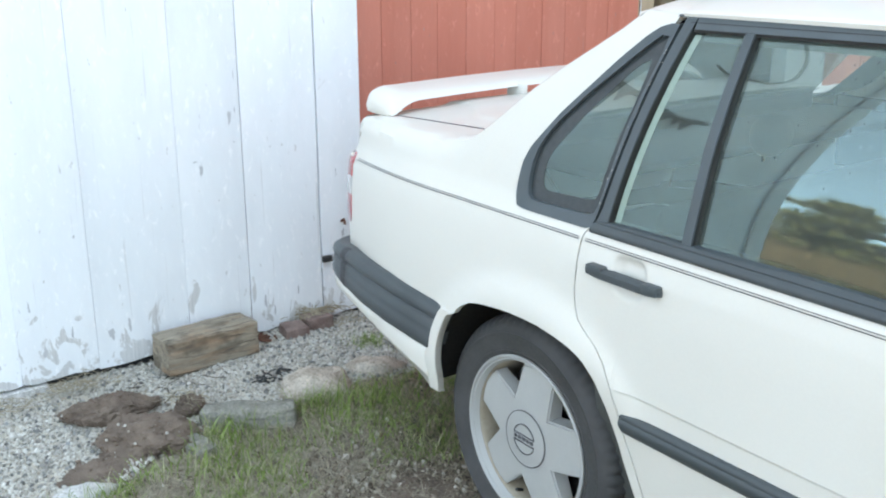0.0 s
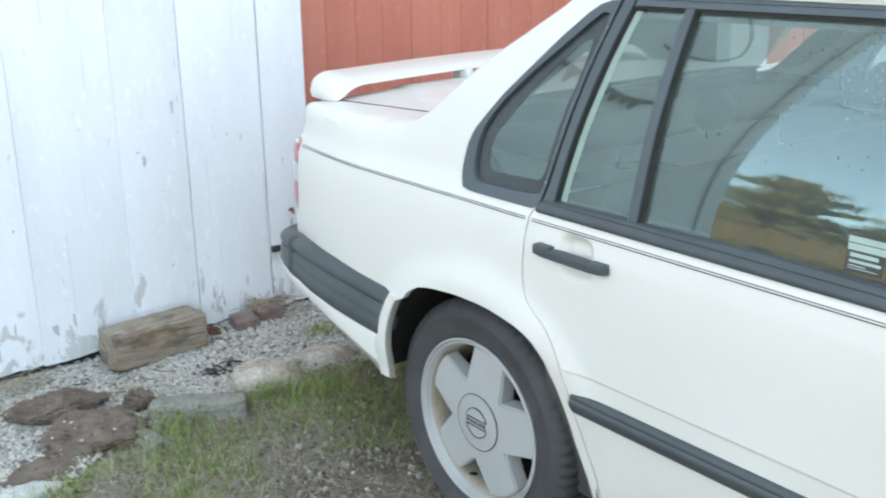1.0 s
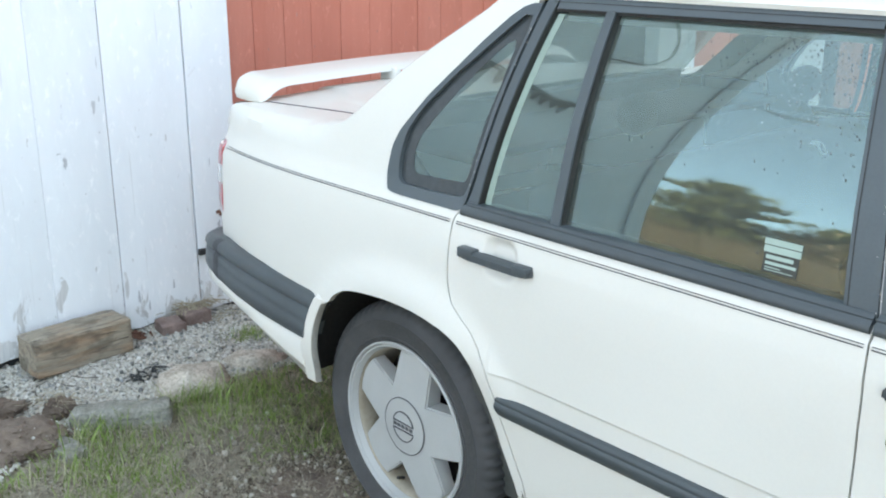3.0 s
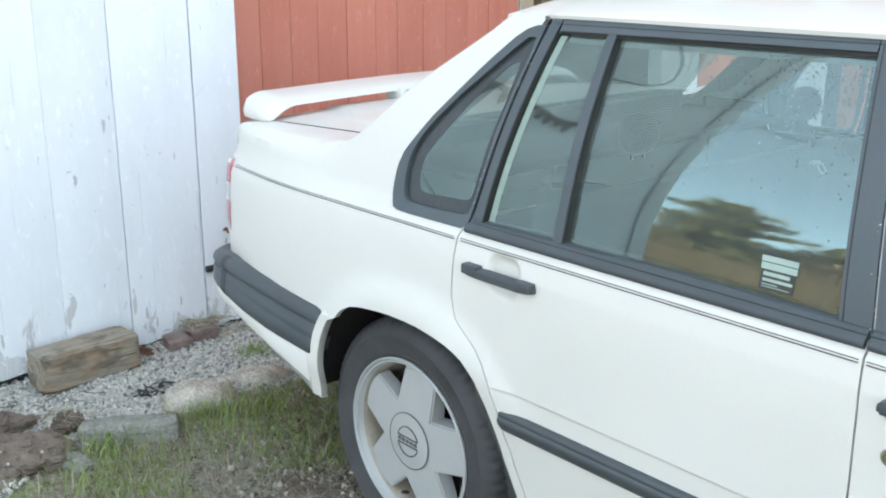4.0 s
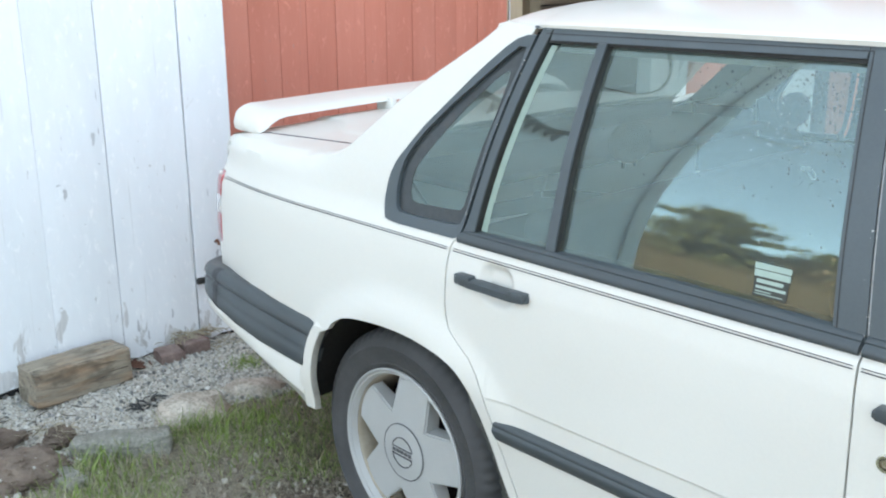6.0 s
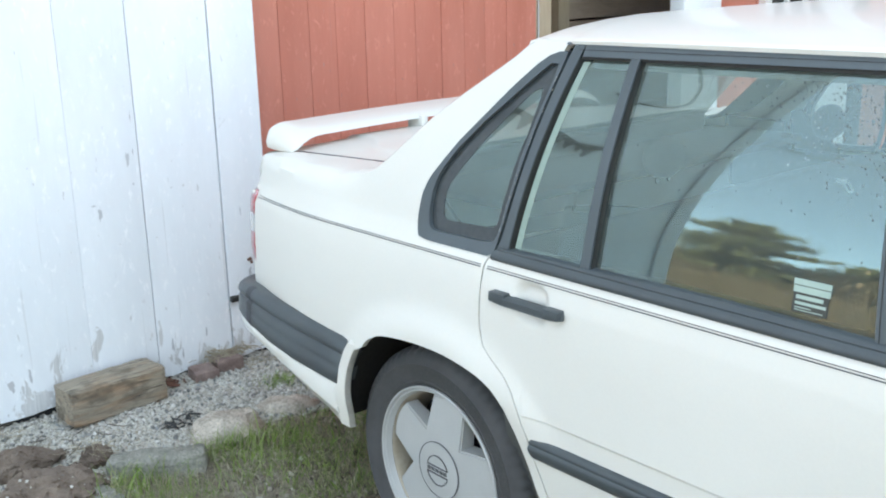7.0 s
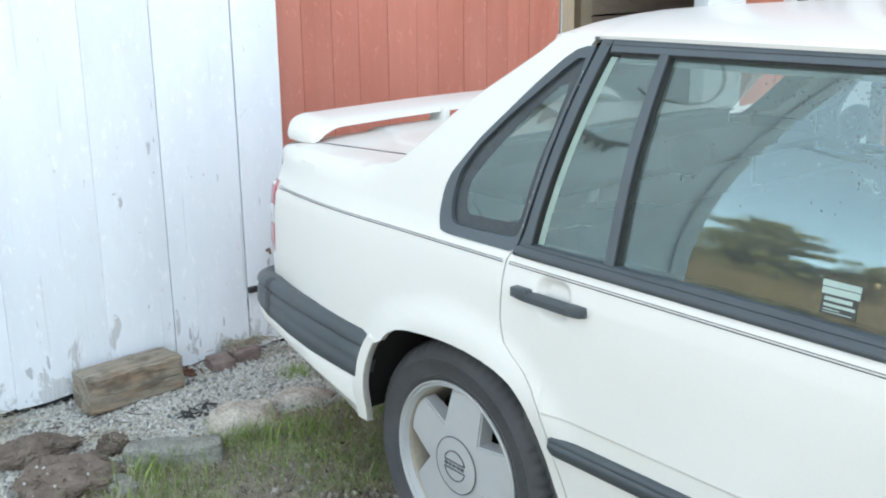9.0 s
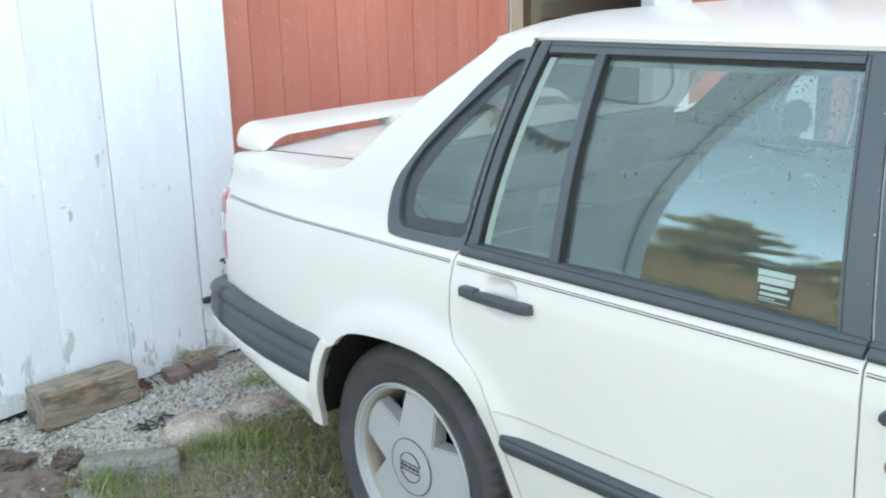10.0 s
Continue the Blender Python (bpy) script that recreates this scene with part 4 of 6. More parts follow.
# rear window and windscreen
bm = bmesh.new()
add_loft(bm, [[(lerp(s, [(0, -0.2), (1, 0.17)]), y, lerp(s, [(0, 1.06), (1, 1.402)]) + 0.02 * math.sin(math.pi * s)) for y in np.linspace(0.335 - 0.02 * (1 - s), 2 * MID - 0.335 + 0.02 * (1 - s), 9)] for s in np.linspace(0, 1, 7)])
rear_window = part("rear_window", bm, REAR_GLASS, car, "tinted rear window")
rear_window.visible_shadow = False
face_to(rear_window, (1, 0, -1))
bm = bmesh.new()
add_loft(bm, [[(lerp(s, [(0, 2.33), (1, 1.66)]) + 0.05 * (1 - ((y - MID) / 0.7) ** 2), y, lerp(s, [(0, 0.97), (1, 1.42)])) for y in np.linspace(0.2, 2 * MID - 0.2, 9)] for s in np.linspace(0, 1, 5)])
part("windscreen", bm, GLASS, car, "windscreen").visible_shadow = False

# doors
rear_outline = door_edge + [(0.47, 0.2), (1.1845, 0.2), (1.186, 0.6), (1.1865, 0.72), (1.1845, 0.828), (1.181, 0.90), (1.1805, 0.923), (1.183, 0.948)]
rear_outline[0] = (0.270, 0.948)


def door_surface(x0):
    """The door skin with a scoop behind the pull handle."""
    def surf(x, z):
        u, v = (x - x0 - 0.116) / 0.053, (z - 0.866) / 0.049
        d = (abs(u) ** 3 + abs(v) ** 3) ** (1 / 3)
        return side_y(x, z) + 0.017 * (1 - smooth_step((d - 0.55) / 0.45))
    return surf


def scoop_cuts(x0):
    return [x0 + 0.116 + 0.053 * k / 9 for k in range(-10, 11)], [0.866 + 0.049 * k / 7 for k in range(-8, 9)]


cx, cz = scoop_cuts(0.284)
bm = sheet([[(x + 0.0015, z) for x, z in rear_outline]], door_surface(0.284), 0.026, 0.02, (*CUT, *cz), cx)
rear_doors = pair("rear_door", bm, CAR_WHITE, "white rear door")
front_outline = [(1.1885, 0.948), (1.186, 0.923), (1.1865, 0.90), (1.190, 0.828), (1.192, 0.72), (1.1915, 0.6), (1.190, 0.2), (2.3, 0.2), (2.34, 0.5), (2.33, 0.948)]
cx, cz = scoop_cuts(1.222)
bm = sheet([front_outline], door_surface(1.222), 0.03, 0.02, (*CUT, *cz), cx)
front_doors = pair("front_door", bm, CAR_WHITE, "white front door")

# window frames: slanted rear bar, head, broad black pillar, divider
def rounded(z0, z1, base, crown):
    """A strip that stands proud most in its middle, with a shallow groove above it."""
    def surf(x, z):
        s = min(1.0, max(0.0, (z - z0) / (z1 - z0)))
        return side_y(x, z) - base - crown * math.sin(math.pi * s) ** 0.6 + 0.003 * math.exp(-((s - 0.68) / 0.07) ** 2)
    return surf


def frame_sheet(outlines, d=0.004, depth=0.03):
    return sheet(outlines, proud_of(d), 0.03, depth)


REAR_BAR_OUT = [(0.955, 0.2735), (0.977, 0.2845), (1.021, 0.2955), (1.068, 0.3055), (1.164, 0.3245), (1.25, 0.3425), (1.33, 0.360), (1.392, 0.3745)]
REAR_BAR_IN = [(0.955, 0.307), (1.03, 0.3205), (1.10, 0.334), (1.163, 0.347), (1.233, 0.363), (1.29, 0.3765), (1.367, 0.396), (1.392, 0.403)]
PILLAR_IN = [(0.955, 1.129), (1.029, 1.1215), (1.117, 1.1125), (1.186, 1.1055), (1.289, 1.092), (1.374, 1.080), (1.395, 1.077)]
GAP_X = [(0.957, 1.1865), (1.041, 1.1768), (1.126, 1.1658), (1.218, 1.1528), (1.294, 1.1418), (1.397, 1.1232)]
FRONT_IN = [(0.955, 1.2435), (1.036, 1.2335), (1.135, 1.2195), (1.257, 1.1965), (1.376, 1.168), (1.397, 1.163)]
DIVIDER_L = [(0.955, 0.5145), (0.963, 0.516), (1.048, 0.5205), (1.157, 0.5225), (1.211, 0.5245), (1.37, 0.532)]
DIVIDER_R = [(0.955, 0.539), (0.963, 0.540), (1.051, 0.544), (1.16, 0.5455), (1.213, 0.548), (1.37, 0.5535)]
head = [[(x0, lerp(x0, [(0.39, 1.367), (1.09, 1.374)])), (x1, lerp(x1, [(0.39, 1.367), (1.09, 1.374)])), (x1, lerp(x1, [(0.375, 1.3915), (1.13, 1.3965)])), (x0, lerp(x0, [(0.375, 1.3915), (1.13, 1.3965)]))] for x0, x1 in zip(np.linspace(0.4035, 1.0765, 9), np.linspace(0.4035, 1.0765, 9)[1:])]
pair("window_frame", frame_sheet(ribbon(REAR_BAR_OUT, REAR_BAR_IN, 0.955, 1.3915), 0.004, 0.003), TRIM_GREY, "black window surround", rear_doors)
pair("window_frame", frame_sheet(head, 0.004, 0.003), TRIM_GREY, "black window surround", rear_doors)
pair("window_frame", frame_sheet(ribbon(PILLAR_IN, beside(GAP_X, -0.0026), 0.955, 1.3965), 0.004, 0.012), TRIM_GREY, "black window surround", rear_doors)
pair("frame_groove", frame_sheet(ribbon(beside(PILLAR_IN, 0.0062), beside(PILLAR_IN, 0.0078), 0.958, 1.386), 0.0048, 0.001), SEAM_DARK, "thin dark groove along the pillar", rear_doors)
pair("frame_groove", frame_sheet([[(0.39, 1.3795), (1.085, 1.3855), (1.085, 1.3868), (0.39, 1.3808)]], 0.0048, 0.001), SEAM_DARK, "thin dark groove along the head", rear_doors)
pair("divider_bar", frame_sheet(ribbon(DIVIDER_L, DIVIDER_R, 0.957, 1.368), 0.006, 0.004), TRIM_GREY, "black divider bar", rear_doors)
pair("window_frame", frame_sheet(ribbon(beside(GAP_X, 0.0026), FRONT_IN, 0.955, 1.3965), 0.004, 0.012), TRIM_GREY, "black window surround", front_doors)
pair("frame_groove", frame_sheet(ribbon(beside(FRONT_IN, -0.011), beside(FRONT_IN, -0.0095), 0.958, 1.386), 0.0048, 0.001), SEAM_DARK, "thin dark groove along the pillar", front_doors)
pair("window_frame", frame_sheet([
    [(1.1645, 1.374), (1.66, 1.368), (1.66, 1.3965), (1.1605, 1.3965)],
    [(1.6605, 1.392), (1.6605, 1.365), (2.27, 0.955), (2.33, 0.955)]]), TRIM_GREY, "black window surround", front_doors)
BELT = [0.936 + 0.003 * k for k in range(1, 10)]
pair("belt_moulding", sheet([[(0.270, 0.935), (1.181, 0.936), (1.181, 0.967), (0.8, 0.9695), (0.284, 0.962), (0.274, 0.955)]], rounded(0.936, 0.966, 0.004, 0.012), 0.05, 0.04, BELT), TRIM_BLACK, "black rubber belt moulding", rear_doors)
pair("belt_moulding", sheet([[(1.187, 0.936), (2.32, 0.938), (2.32, 0.966), (1.187, 0.967)]], rounded(0.936, 0.966, 0.004, 0.012), 0.05, 0.04, BELT), TRIM_BLACK, "black rubber belt moulding", front_doors)
glass_y = proud_of(-0.012)
for ob in (*pair("fixed_glass", sheet([[(0.31, 0.95), (0.52, 0.95), (0.54, 1.375), (0.395, 1.375)]], glass_y, 0.02, 0), GLASS, "tinted fixed glass", rear_doors),
           *pair("window_glass", sheet([[(0.53, 0.95), (1.14, 0.95), (1.085, 1.382), (0.545, 1.375)]], glass_y, 0.02, 0), GLASS, "tinted door glass reflecting sky and trees", rear_doors),
           *pair("window_glass", sheet([[(1.24, 0.95), (2.27, 0.95), (1.66, 1.38), (1.175, 1.38)]], glass_y, 0.02, 0), GLASS, "tinted door glass reflecting sky and trees", front_doors)):
    ob.visible_shadow = False
    face_to(ob, (0, -1, 0))
# pale glass edges, worn door gap edge and black glazing rubber
pair("window_seal", sheet(ribbon(beside(REAR_BAR_IN, 0.006), beside(REAR_BAR_IN, 0.0235), 0.957, 1.356), proud_of(-0.0112), 0.03, 0.0), SEAL_PALE, "pale green glass edge", rear_doors)
pair("window_seal", sheet(ribbon(beside(FRONT_IN, 0.003), beside(FRONT_IN, 0.013), 0.957, 1.365), proud_of(-0.0112), 0.03, 0.0), SEAL_PALE, "pale green glass edge", front_doors)
pair("glass_top_edge", sheet([[(0.42, 1.344), (1.075, 1.349), (1.075, 1.369), (0.42, 1.363)]], proud_of(-0.017), 0.05, 0.0), HEADLINER, "pale upper edge seen through the glass", rear_doors)
pair("edge_strip", frame_sheet(ribbon(beside(GAP_X, -0.0013), beside(GAP_X, 0.0013), 0.957, 1.3955), 0.001, 0.008), WORN_EDGE, "worn pale rubber edge of the door gap", front_doors)
for lines in (ribbon(beside(REAR_BAR_IN, -0.004), beside(REAR_BAR_IN, 0.0015), 0.957, 1.366), ribbon(beside(DIVIDER_R, -0.004), beside(DIVIDER_R, 0.0012), 0.957, 1.366)):
    pair("glazing_rubber", frame_sheet(lines, 0.0005, 0.02), SEAM_DARK, "black glazing rubber", rear_doors)
pair("glazing_rubber", frame_sheet(ribbon(beside(FRONT_IN, -0.004), beside(FRONT_IN, 0.0015), 0.957, 1.373), 0.0005, 0.02), SEAM_DARK, "black glazing rubber", front_doors)
pair("glazing_rubber", frame_sheet([[(0.398, 1.361), (1.083, 1.366), (1.081, 1.3755), (0.398, 1.369)]], -0.002, 0.008), SEAM_DARK, "black glazing rubber", rear_doors)
pair("glazing_rubber", frame_sheet(ribbon(beside(PILLAR_IN, -0.0025), beside(PILLAR_IN, 0.001), 0.957, 1.374), -0.001, 0.008), SEAM_DARK, "black glazing rubber", rear_doors)

# quarter window in the pillar
quarter_in = [(0.266, 0.978), (0.258, 0.970), (0.236, 0.9655), (0.144, 0.962), (0.062, 0.961), (0.047, 0.9655), (0.041, 0.977), (0.038, 1.012), (0.042, 1.051), (0.052, 1.083), (0.074, 1.117), (0.102, 1.151), (0.138, 1.186), (0.172, 1.22), (0.206, 1.249), (0.238, 1.277), (0.299, 1.332), (0.316, 1.347), (0.330, 1.354), (0.341, 1.355), (0.3455, 1.348), (0.341, 1.31), (0.324, 1.24), (0.306, 1.164), (0.289, 1.068), (0.274, 1.0)]
quarter_clear = [(0.252, 1.0), (0.24, 0.996), (0.096, 0.989), (0.083, 0.994), (0.078, 1.01), (0.077, 1.037), (0.084, 1.066), (0.115, 1.108), (0.184, 1.187), (0.26, 1.265), (0.296, 1.297), (0.308, 1.303), (0.314, 1.295), (0.302, 1.211), (0.283, 1.139), (0.258, 1.012)]
quarter_rings = [round_outline(p, QUARTER_MID) for p in (quarter_out, quarter_in, quarter_clear)]
bm = sheet(ring_strips(quarter_rings[0], quarter_rings[1]), proud_of(0.003), 0.2, 0)
rim_edges = [e for e in bm.edges if e.is_boundary]
for v in bmesh.ops.extrude_edge_only(bm, edges=rim_edges)["geom"]:
    if isinstance(v, bmesh.types.BMVert):
        v.co.y += 0.018
pair("quarter_window_seal", bm, TRIM_GREY, "black rubber quarter window surround", quarters)
for ob in pair("quarter_glass", sheet([quarter_rings[1]], proud_of(-0.008), 0.02, 0), GLASS, "tinted quarter glass", quarters):
    ob.visible_shadow = False
    face_to(ob, (0, -1, 0))

part("glass_border", sheet(ring_strips(quarter_rings[1], quarter_rings[2]), proud_of(-0.0072), 0.2, 0), FRIT, quarters[0], "dark printed border of the quarter glass")

# black rubber side mouldings and pinstripes
def moulding(x0, x1):
    outline = [(x0 + 0.014, 0.565), (x1, 0.565), (x1, 0.513), (x0 + 0.014, 0.513), (x0 + 0.004, 0.537), (x0 + 0.004, 0.556)]
    def surf(x, z):
        s = min(1.0, max(0.0, (z - 0.513) / 0.052))
        return lerp(z, LOWER) + taper(x) - 0.005 - 0.013 * math.sin(math.pi * s) ** 0.6 + 0.003 * math.exp(-((s - 0.68) / 0.07) ** 2)
    return (sheet([outline], surf, 0.06, 0.02, [0.513 + 0.004 * k for k in range(1, 13)]),)


for x0, x1, doors in ((0.398, 1.1845, rear_doors), (1.1935, 2.32, front_doors)):
    for bm in moulding(x0, x1):
        pair("side_moulding", bm, TRIM_BLACK, "black rubber side moulding", doors)
for x0, x1, holders in ((-0.83, 0.24, quarters), (0.262, 1.1765, rear_doors), (1.190, 2.3, front_doors)):
    for dz, h in ((0.0, 0.0014), (-0.0048, 0.002)):
        pts = np.linspace(x0, x1, 20)
        bm = sheet([[(x, stripe_z(x) + dz) for x in pts] + [(x, stripe_z(x) + dz - h) for x in pts[::-1]]], proud_of(0.0012), 0.06, 0.001)
        pair("pinstripe", bm, PIN_GREY, "thin grey pinstripe", holders)


# handles
def handle(x0):
    """A black pull bar across a scooped recess in the door skin."""
    bm = bmesh.new()
    rows = []
    for s in np.linspace(0, 1, 11):
        x = x0 + 0.213 * s
        end = 0.6 + 0.4 * min(1, 8 * min(s, 1 - s))
        zc, h, o = 0.8595, 0.0108 * end, 0.020 * end
        y = side_y(x, zc)
        rows.append([(x, y + 0.004, zc + h), (x, y - o * 0.7, zc + h), (x, y - o, zc + h * 0.6), (x, y - o, zc - h * 0.7), (x, y - o * 0.75, zc - h), (x, y + 0.004, zc - h)])
    g = add_loft(bm, rows, True)
    for row in (g[0], g[-1]):
        bm.faces.new(row)
    for xa, xb, top in ((x0 + 0.007, x0 + 0.054, 0.8755), (x0 + 0.168, x0 + 0.211, 0.8735)):
        add_box(bm, (xa, side_y(xa, 0.87) - 0.0205, 0.853), (xb, side_y(xa, 0.87) + 0.004, top), 0.003)
    return bm


for x0, doors in ((0.284, rear_doors), (1.222, front_doors)):
    pair("door_handle", handle(x0), TRIM_BLACK, "black pull handle", doors)


def disc(x, z, r, out, y_of, sides=24):
    bm = bmesh.new()
    y = y_of(x, z)
    rows = [[(x + rr * math.cos(2 * math.pi * k / sides), y - oo, z + rr * math.sin(2 * math.pi * k / sides)) for k in range(sides)] for rr, oo in ((r, -0.004), (r, out * 0.7), (r * 0.9, out), (r * 0.62, out), (r * 0.58, out * 0.5), (r * 0.02, out * 0.5))]
    add_loft(bm, rows, True)
    return bm


lock = pair("door_lock", disc(1.250, 0.783, 0.0152, 0.006, side_y), CHROME, "round brass-toned door lock", front_doors)
pair("lock_core", disc(1.250, 0.783, 0.0085, 0.0052, side_y), BRASS_DARK, "dull brass key slot", lock)

# rear bumper: black upper band, white skirt
BUMPER = [(-0.297, -0.006), (-0.4, -0.003), (-0.55, 0.006), (-0.7, 0.022), (-0.85, 0.048), (-0.93, 0.068), (-0.985, 0.09), (-1.025, 0.118), (-1.05, 0.155), (-1.068, 0.21), (-1.085, 0.32), (-1.1, 0.6), (-1.105, MID)]


def band(profile_at, mat, name, label, start, slant=0.0):
    """A strip swept round the tail; profile_at(x) gives its section as offset and height."""
    bm = bmesh.new()
    half_path = [(start, -0.006)] + BUMPER[1:]
    path = half_path + [(x, 2 * MID - y) for x, y in half_path[-2::-1]]
    rows = []
    n = len(path)
    for i, (x, y) in enumerate(path):
        px, py = path[max(0, i - 1)]
        qx, qy = path[min(n - 1, i + 1)]
        tx, ty = qx - px, qy - py
        ln = math.hypot(tx, ty)
        nx, ny = ty / ln, -tx / ln
        if nx * x + ny * (y - MID) < 0:
            nx, ny = -nx, -ny
        rows.append([(x + nx * o, y + ny * o, z) for o, z in profile_at(x)])
    for row in (rows[0], rows[-1]):
        low, high = min(p[2] for p in row), max(p[2] for p in row)
        row[:] = [(x + slant * (z - low) / (high - low), y, z) for x, y, z in row]
    g = add_loft(bm, rows, True)
    for row in (g[0], g[-1]):
        bm.faces.new(row)
    return part(name, bm, mat, car, label)


def black_section(x):
    top = lerp(x, [(-1.1, 0.588), (-1.02, 0.594), (-0.85, 0.618), (-0.6, 0.625), (-0.4, 0.619), (-0.3, 0.612)])
    low = lerp(x, [(-1.1, 0.50), (-0.9, 0.497), (-0.6, 0.478), (-0.3, 0.474)])
    h = top - low
    shape = [(-0.05, 0.97), (-0.014, 1.0), (-0.002, 0.985), (0.009, 0.9), (0.012, 0.8), (0.011, 0.735), (0.004, 0.70), (0.003, 0.65), (0.010, 0.60), (0.013, 0.42), (0.012, 0.36), (0.014, 0.33), (0.015, 0.1), (0.010, 0.02), (0.002, 0.0), (-0.05, 0.0)]
    return [(o, low + h * s) for o, s in shape]


def skirt_section(x):
    top = lerp(x, [(-1.1, 0.499), (-0.9, 0.496), (-0.6, 0.477), (-0.3, 0.473)])
    low = lerp(x, [(-1.1, 0.44), (-0.82, 0.436), (-0.65, 0.415), (-0.47, 0.378), (-0.34, 0.352), (-0.3, 0.346)])
    crease = low + lerp(x, [(-0.6, 0.46), (-0.34, 0.34)]) * (top - low)
    deep = lerp(x, [(-0.5, -0.06), (-0.34, -0.008)])
    return [(deep, top), (0.006, top - 0.0005), (0.009, top - 0.006), (0.0075, crease + 0.003), (0.004, crease - 0.001), (max(deep, -0.017), low + 0.004), (max(deep - 0.001, -0.024), low), (deep - 0.002, low + 0.006)]


band(black_section, TRIM_BLACK, "rear_bumper", "black ribbed plastic rear bumper", -0.316, 0.056)
bm = bmesh.new()
add_loft(bm, [[(x - 0.32 * (o + 0.0016), lerp(-x, [(-bx, by) for bx, by in BUMPER]) - 0.95 * (o + 0.0016), z) for o, z in black_section(x)[1:-1]] for x in (-0.872, -0.868, -0.85, -0.832, -0.828)])
pair("bumper_joint", bm, JOINT_GREY, "dark upright joint in the bumper")
band(skirt_section, CAR_WHITE, "bumper_skirt", "white lower bumper skirt", -0.318)
# white end cap that joins the skirt to the arch lip
CAP_FRONT = smooth_line([(0.352, -0.285), (0.40, -0.279), (0.44, -0.277), (0.476, -0.275), (0.511, -0.268), (0.547, -0.254), (0.586, -0.233), (0.618, -0.208)])
CAP_BACK = smooth_line([(0.352, -0.326), (0.46, -0.326), (0.478, -0.311), (0.516, -0.303), (0.553, -0.289), (0.592, -0.267), (0.618, -0.246)])
cap, lip = bmesh.new(), bmesh.new()
rows, lip_rows = [], []
for z in [0.352, 0.353, 0.356, *np.linspace(0.362, 0.612, 26), 0.616, 0.618, 0.6185]:
    a, b = lerp(z, CAP_BACK), lerp(z, CAP_FRONT)
    y = -0.02 + 0.016 * smooth_step((0.46 - z) / 0.11) + 0.006 * smooth_step((z - 0.613) / 0.005) + 0.006 * smooth_step((0.357 - z) / 0.005)
    rows.append([(a - 0.002, y + 0.014, z), (a, y + 0.003, z), (a + 0.003, y, z), (b - 0.006, y, z), (b - 0.0015, y + 0.0005, z), (b, y + 0.002, z)])
    lip_rows.append([(b, y + 0.002, z), (b + 0.003, y + 0.018, z), (b + 0.0015, y + 0.021, z), (b - 0.006, y + 0.022, z)])
g = add_loft(cap, rows)
for row in (g[0], g[-1]):
    cap.faces.new(row)
add_loft(lip, lip_rows)
caps = pair("bumper_end", cap, CAR_WHITE, "white bumper end at the wheel arch")
pair("cap_lip", lip, LIP_DIRT_SHADE, "turned-in lip, grey with road dirt and painted shade", caps)
# front wings, bonnet, nose
front_arch = arc(2.77, 0.312, 0.38, 180 + 8, 0 - 8, 30)
wing = [(2.3355, 0.948), (2.3455, 0.5), (2.3055, 0.2), (2.39, 0.2)] + front_arch[2:-2] + [(3.16, 0.3), (3.5, 0.35), (3.52, 0.6), (3.48, 0.86), (2.9, 0.94)]
pair("front_wing", sheet([wing], lambda x, z: side_y(x, min(z, 0.94)), 0.04, 0.03), CAR_WHITE, "white front wing")
bm = bmesh.new()
add_loft(bm, [[(x, y, lerp(x, [(2.3, 0.965), (2.9, 0.935), (3.35, 0.88), (3.5, 0.84)]) + 0.03 * (1 - ((y - MID) / 0.8) ** 2)) for y in np.linspace(side_y(x, 0.9) + 0.02, 2 * MID - side_y(x, 0.9) - 0.02, 11)] for x in (2.28, 2.5, 2.8, 3.1, 3.35, 3.5)])
part("bonnet", bm, CAR_WHITE, car, "white bonnet")
part("front_bumper", box((3.4, 0.1, 0.32), (3.66, 2 * MID - 0.1, 0.58), 0.05, 3), TRIM_BLACK, car, "black front bumper")
part("grille", box((3.46, 0.55, 0.6), (3.53, 2 * MID - 0.55, 0.83), 0.01), TRIM_BLACK, car, "dark grille")
pair("headlight", box((3.45, 0.14, 0.62), (3.53, 0.54, 0.82), 0.02), LENS_CLEAR, "clear headlight")
part("scuttle", box((2.2, 0.16, 0.9), (2.34, 2 * MID - 0.16, 0.965)), TRIM_BLACK, car, "black scuttle panel")
pair("sill", sheet([[(0.38, 0.2), (2.36, 0.2), (2.36, 0.14), (0.38, 0.14)]], side_y, 0.1, 0.06), CAR_WHITE, "white sill")

# floor, wells, cabin
under = bmesh.new()
add_box(under, (-0.85, 0.3, 0.4), (-0.42, 2 * MID - 0.3, 0.55))
add_box(under, (0.42, 0.1, 0.16), (2.3, 2 * MID - 0.1, 0.24))
add_box(under, (-0.42, 0.36, 0.24), (0.42, 2 * MID - 0.36, 0.46))
add_box(under, (2.3, 0.36, 0.2), (3.4, 2 * MID - 0.36, 0.86))
part("underbody", under, UNDER, car, "dark underbody")
for hx, hz, hr in ((0.05, 0.31, 0.405), (2.79, 0.312, 0.405)):
    bm = bmesh.new()
    pts = arc(hx, hz, hr, -20, 174, 28)
    lip = [(x, 0.03, z) for x, z in pts]
    add_loft(bm, [[(x, y, z), (x, 0.2, z), (x, 0.36, z)] for x, y, z in lip])
    bm.faces.new([bm.verts.new((x, 0.36, z)) for x, z in pts])
    pair("wheel_well", bm, UNDER, "black wheel well")
pair("door_card", sheet([[(0.27, 0.25), (2.3, 0.25), (2.3, 0.95), (0.27, 0.95)]], proud_of(-0.05), 0.2, 0.02), CABIN, "grey door card")
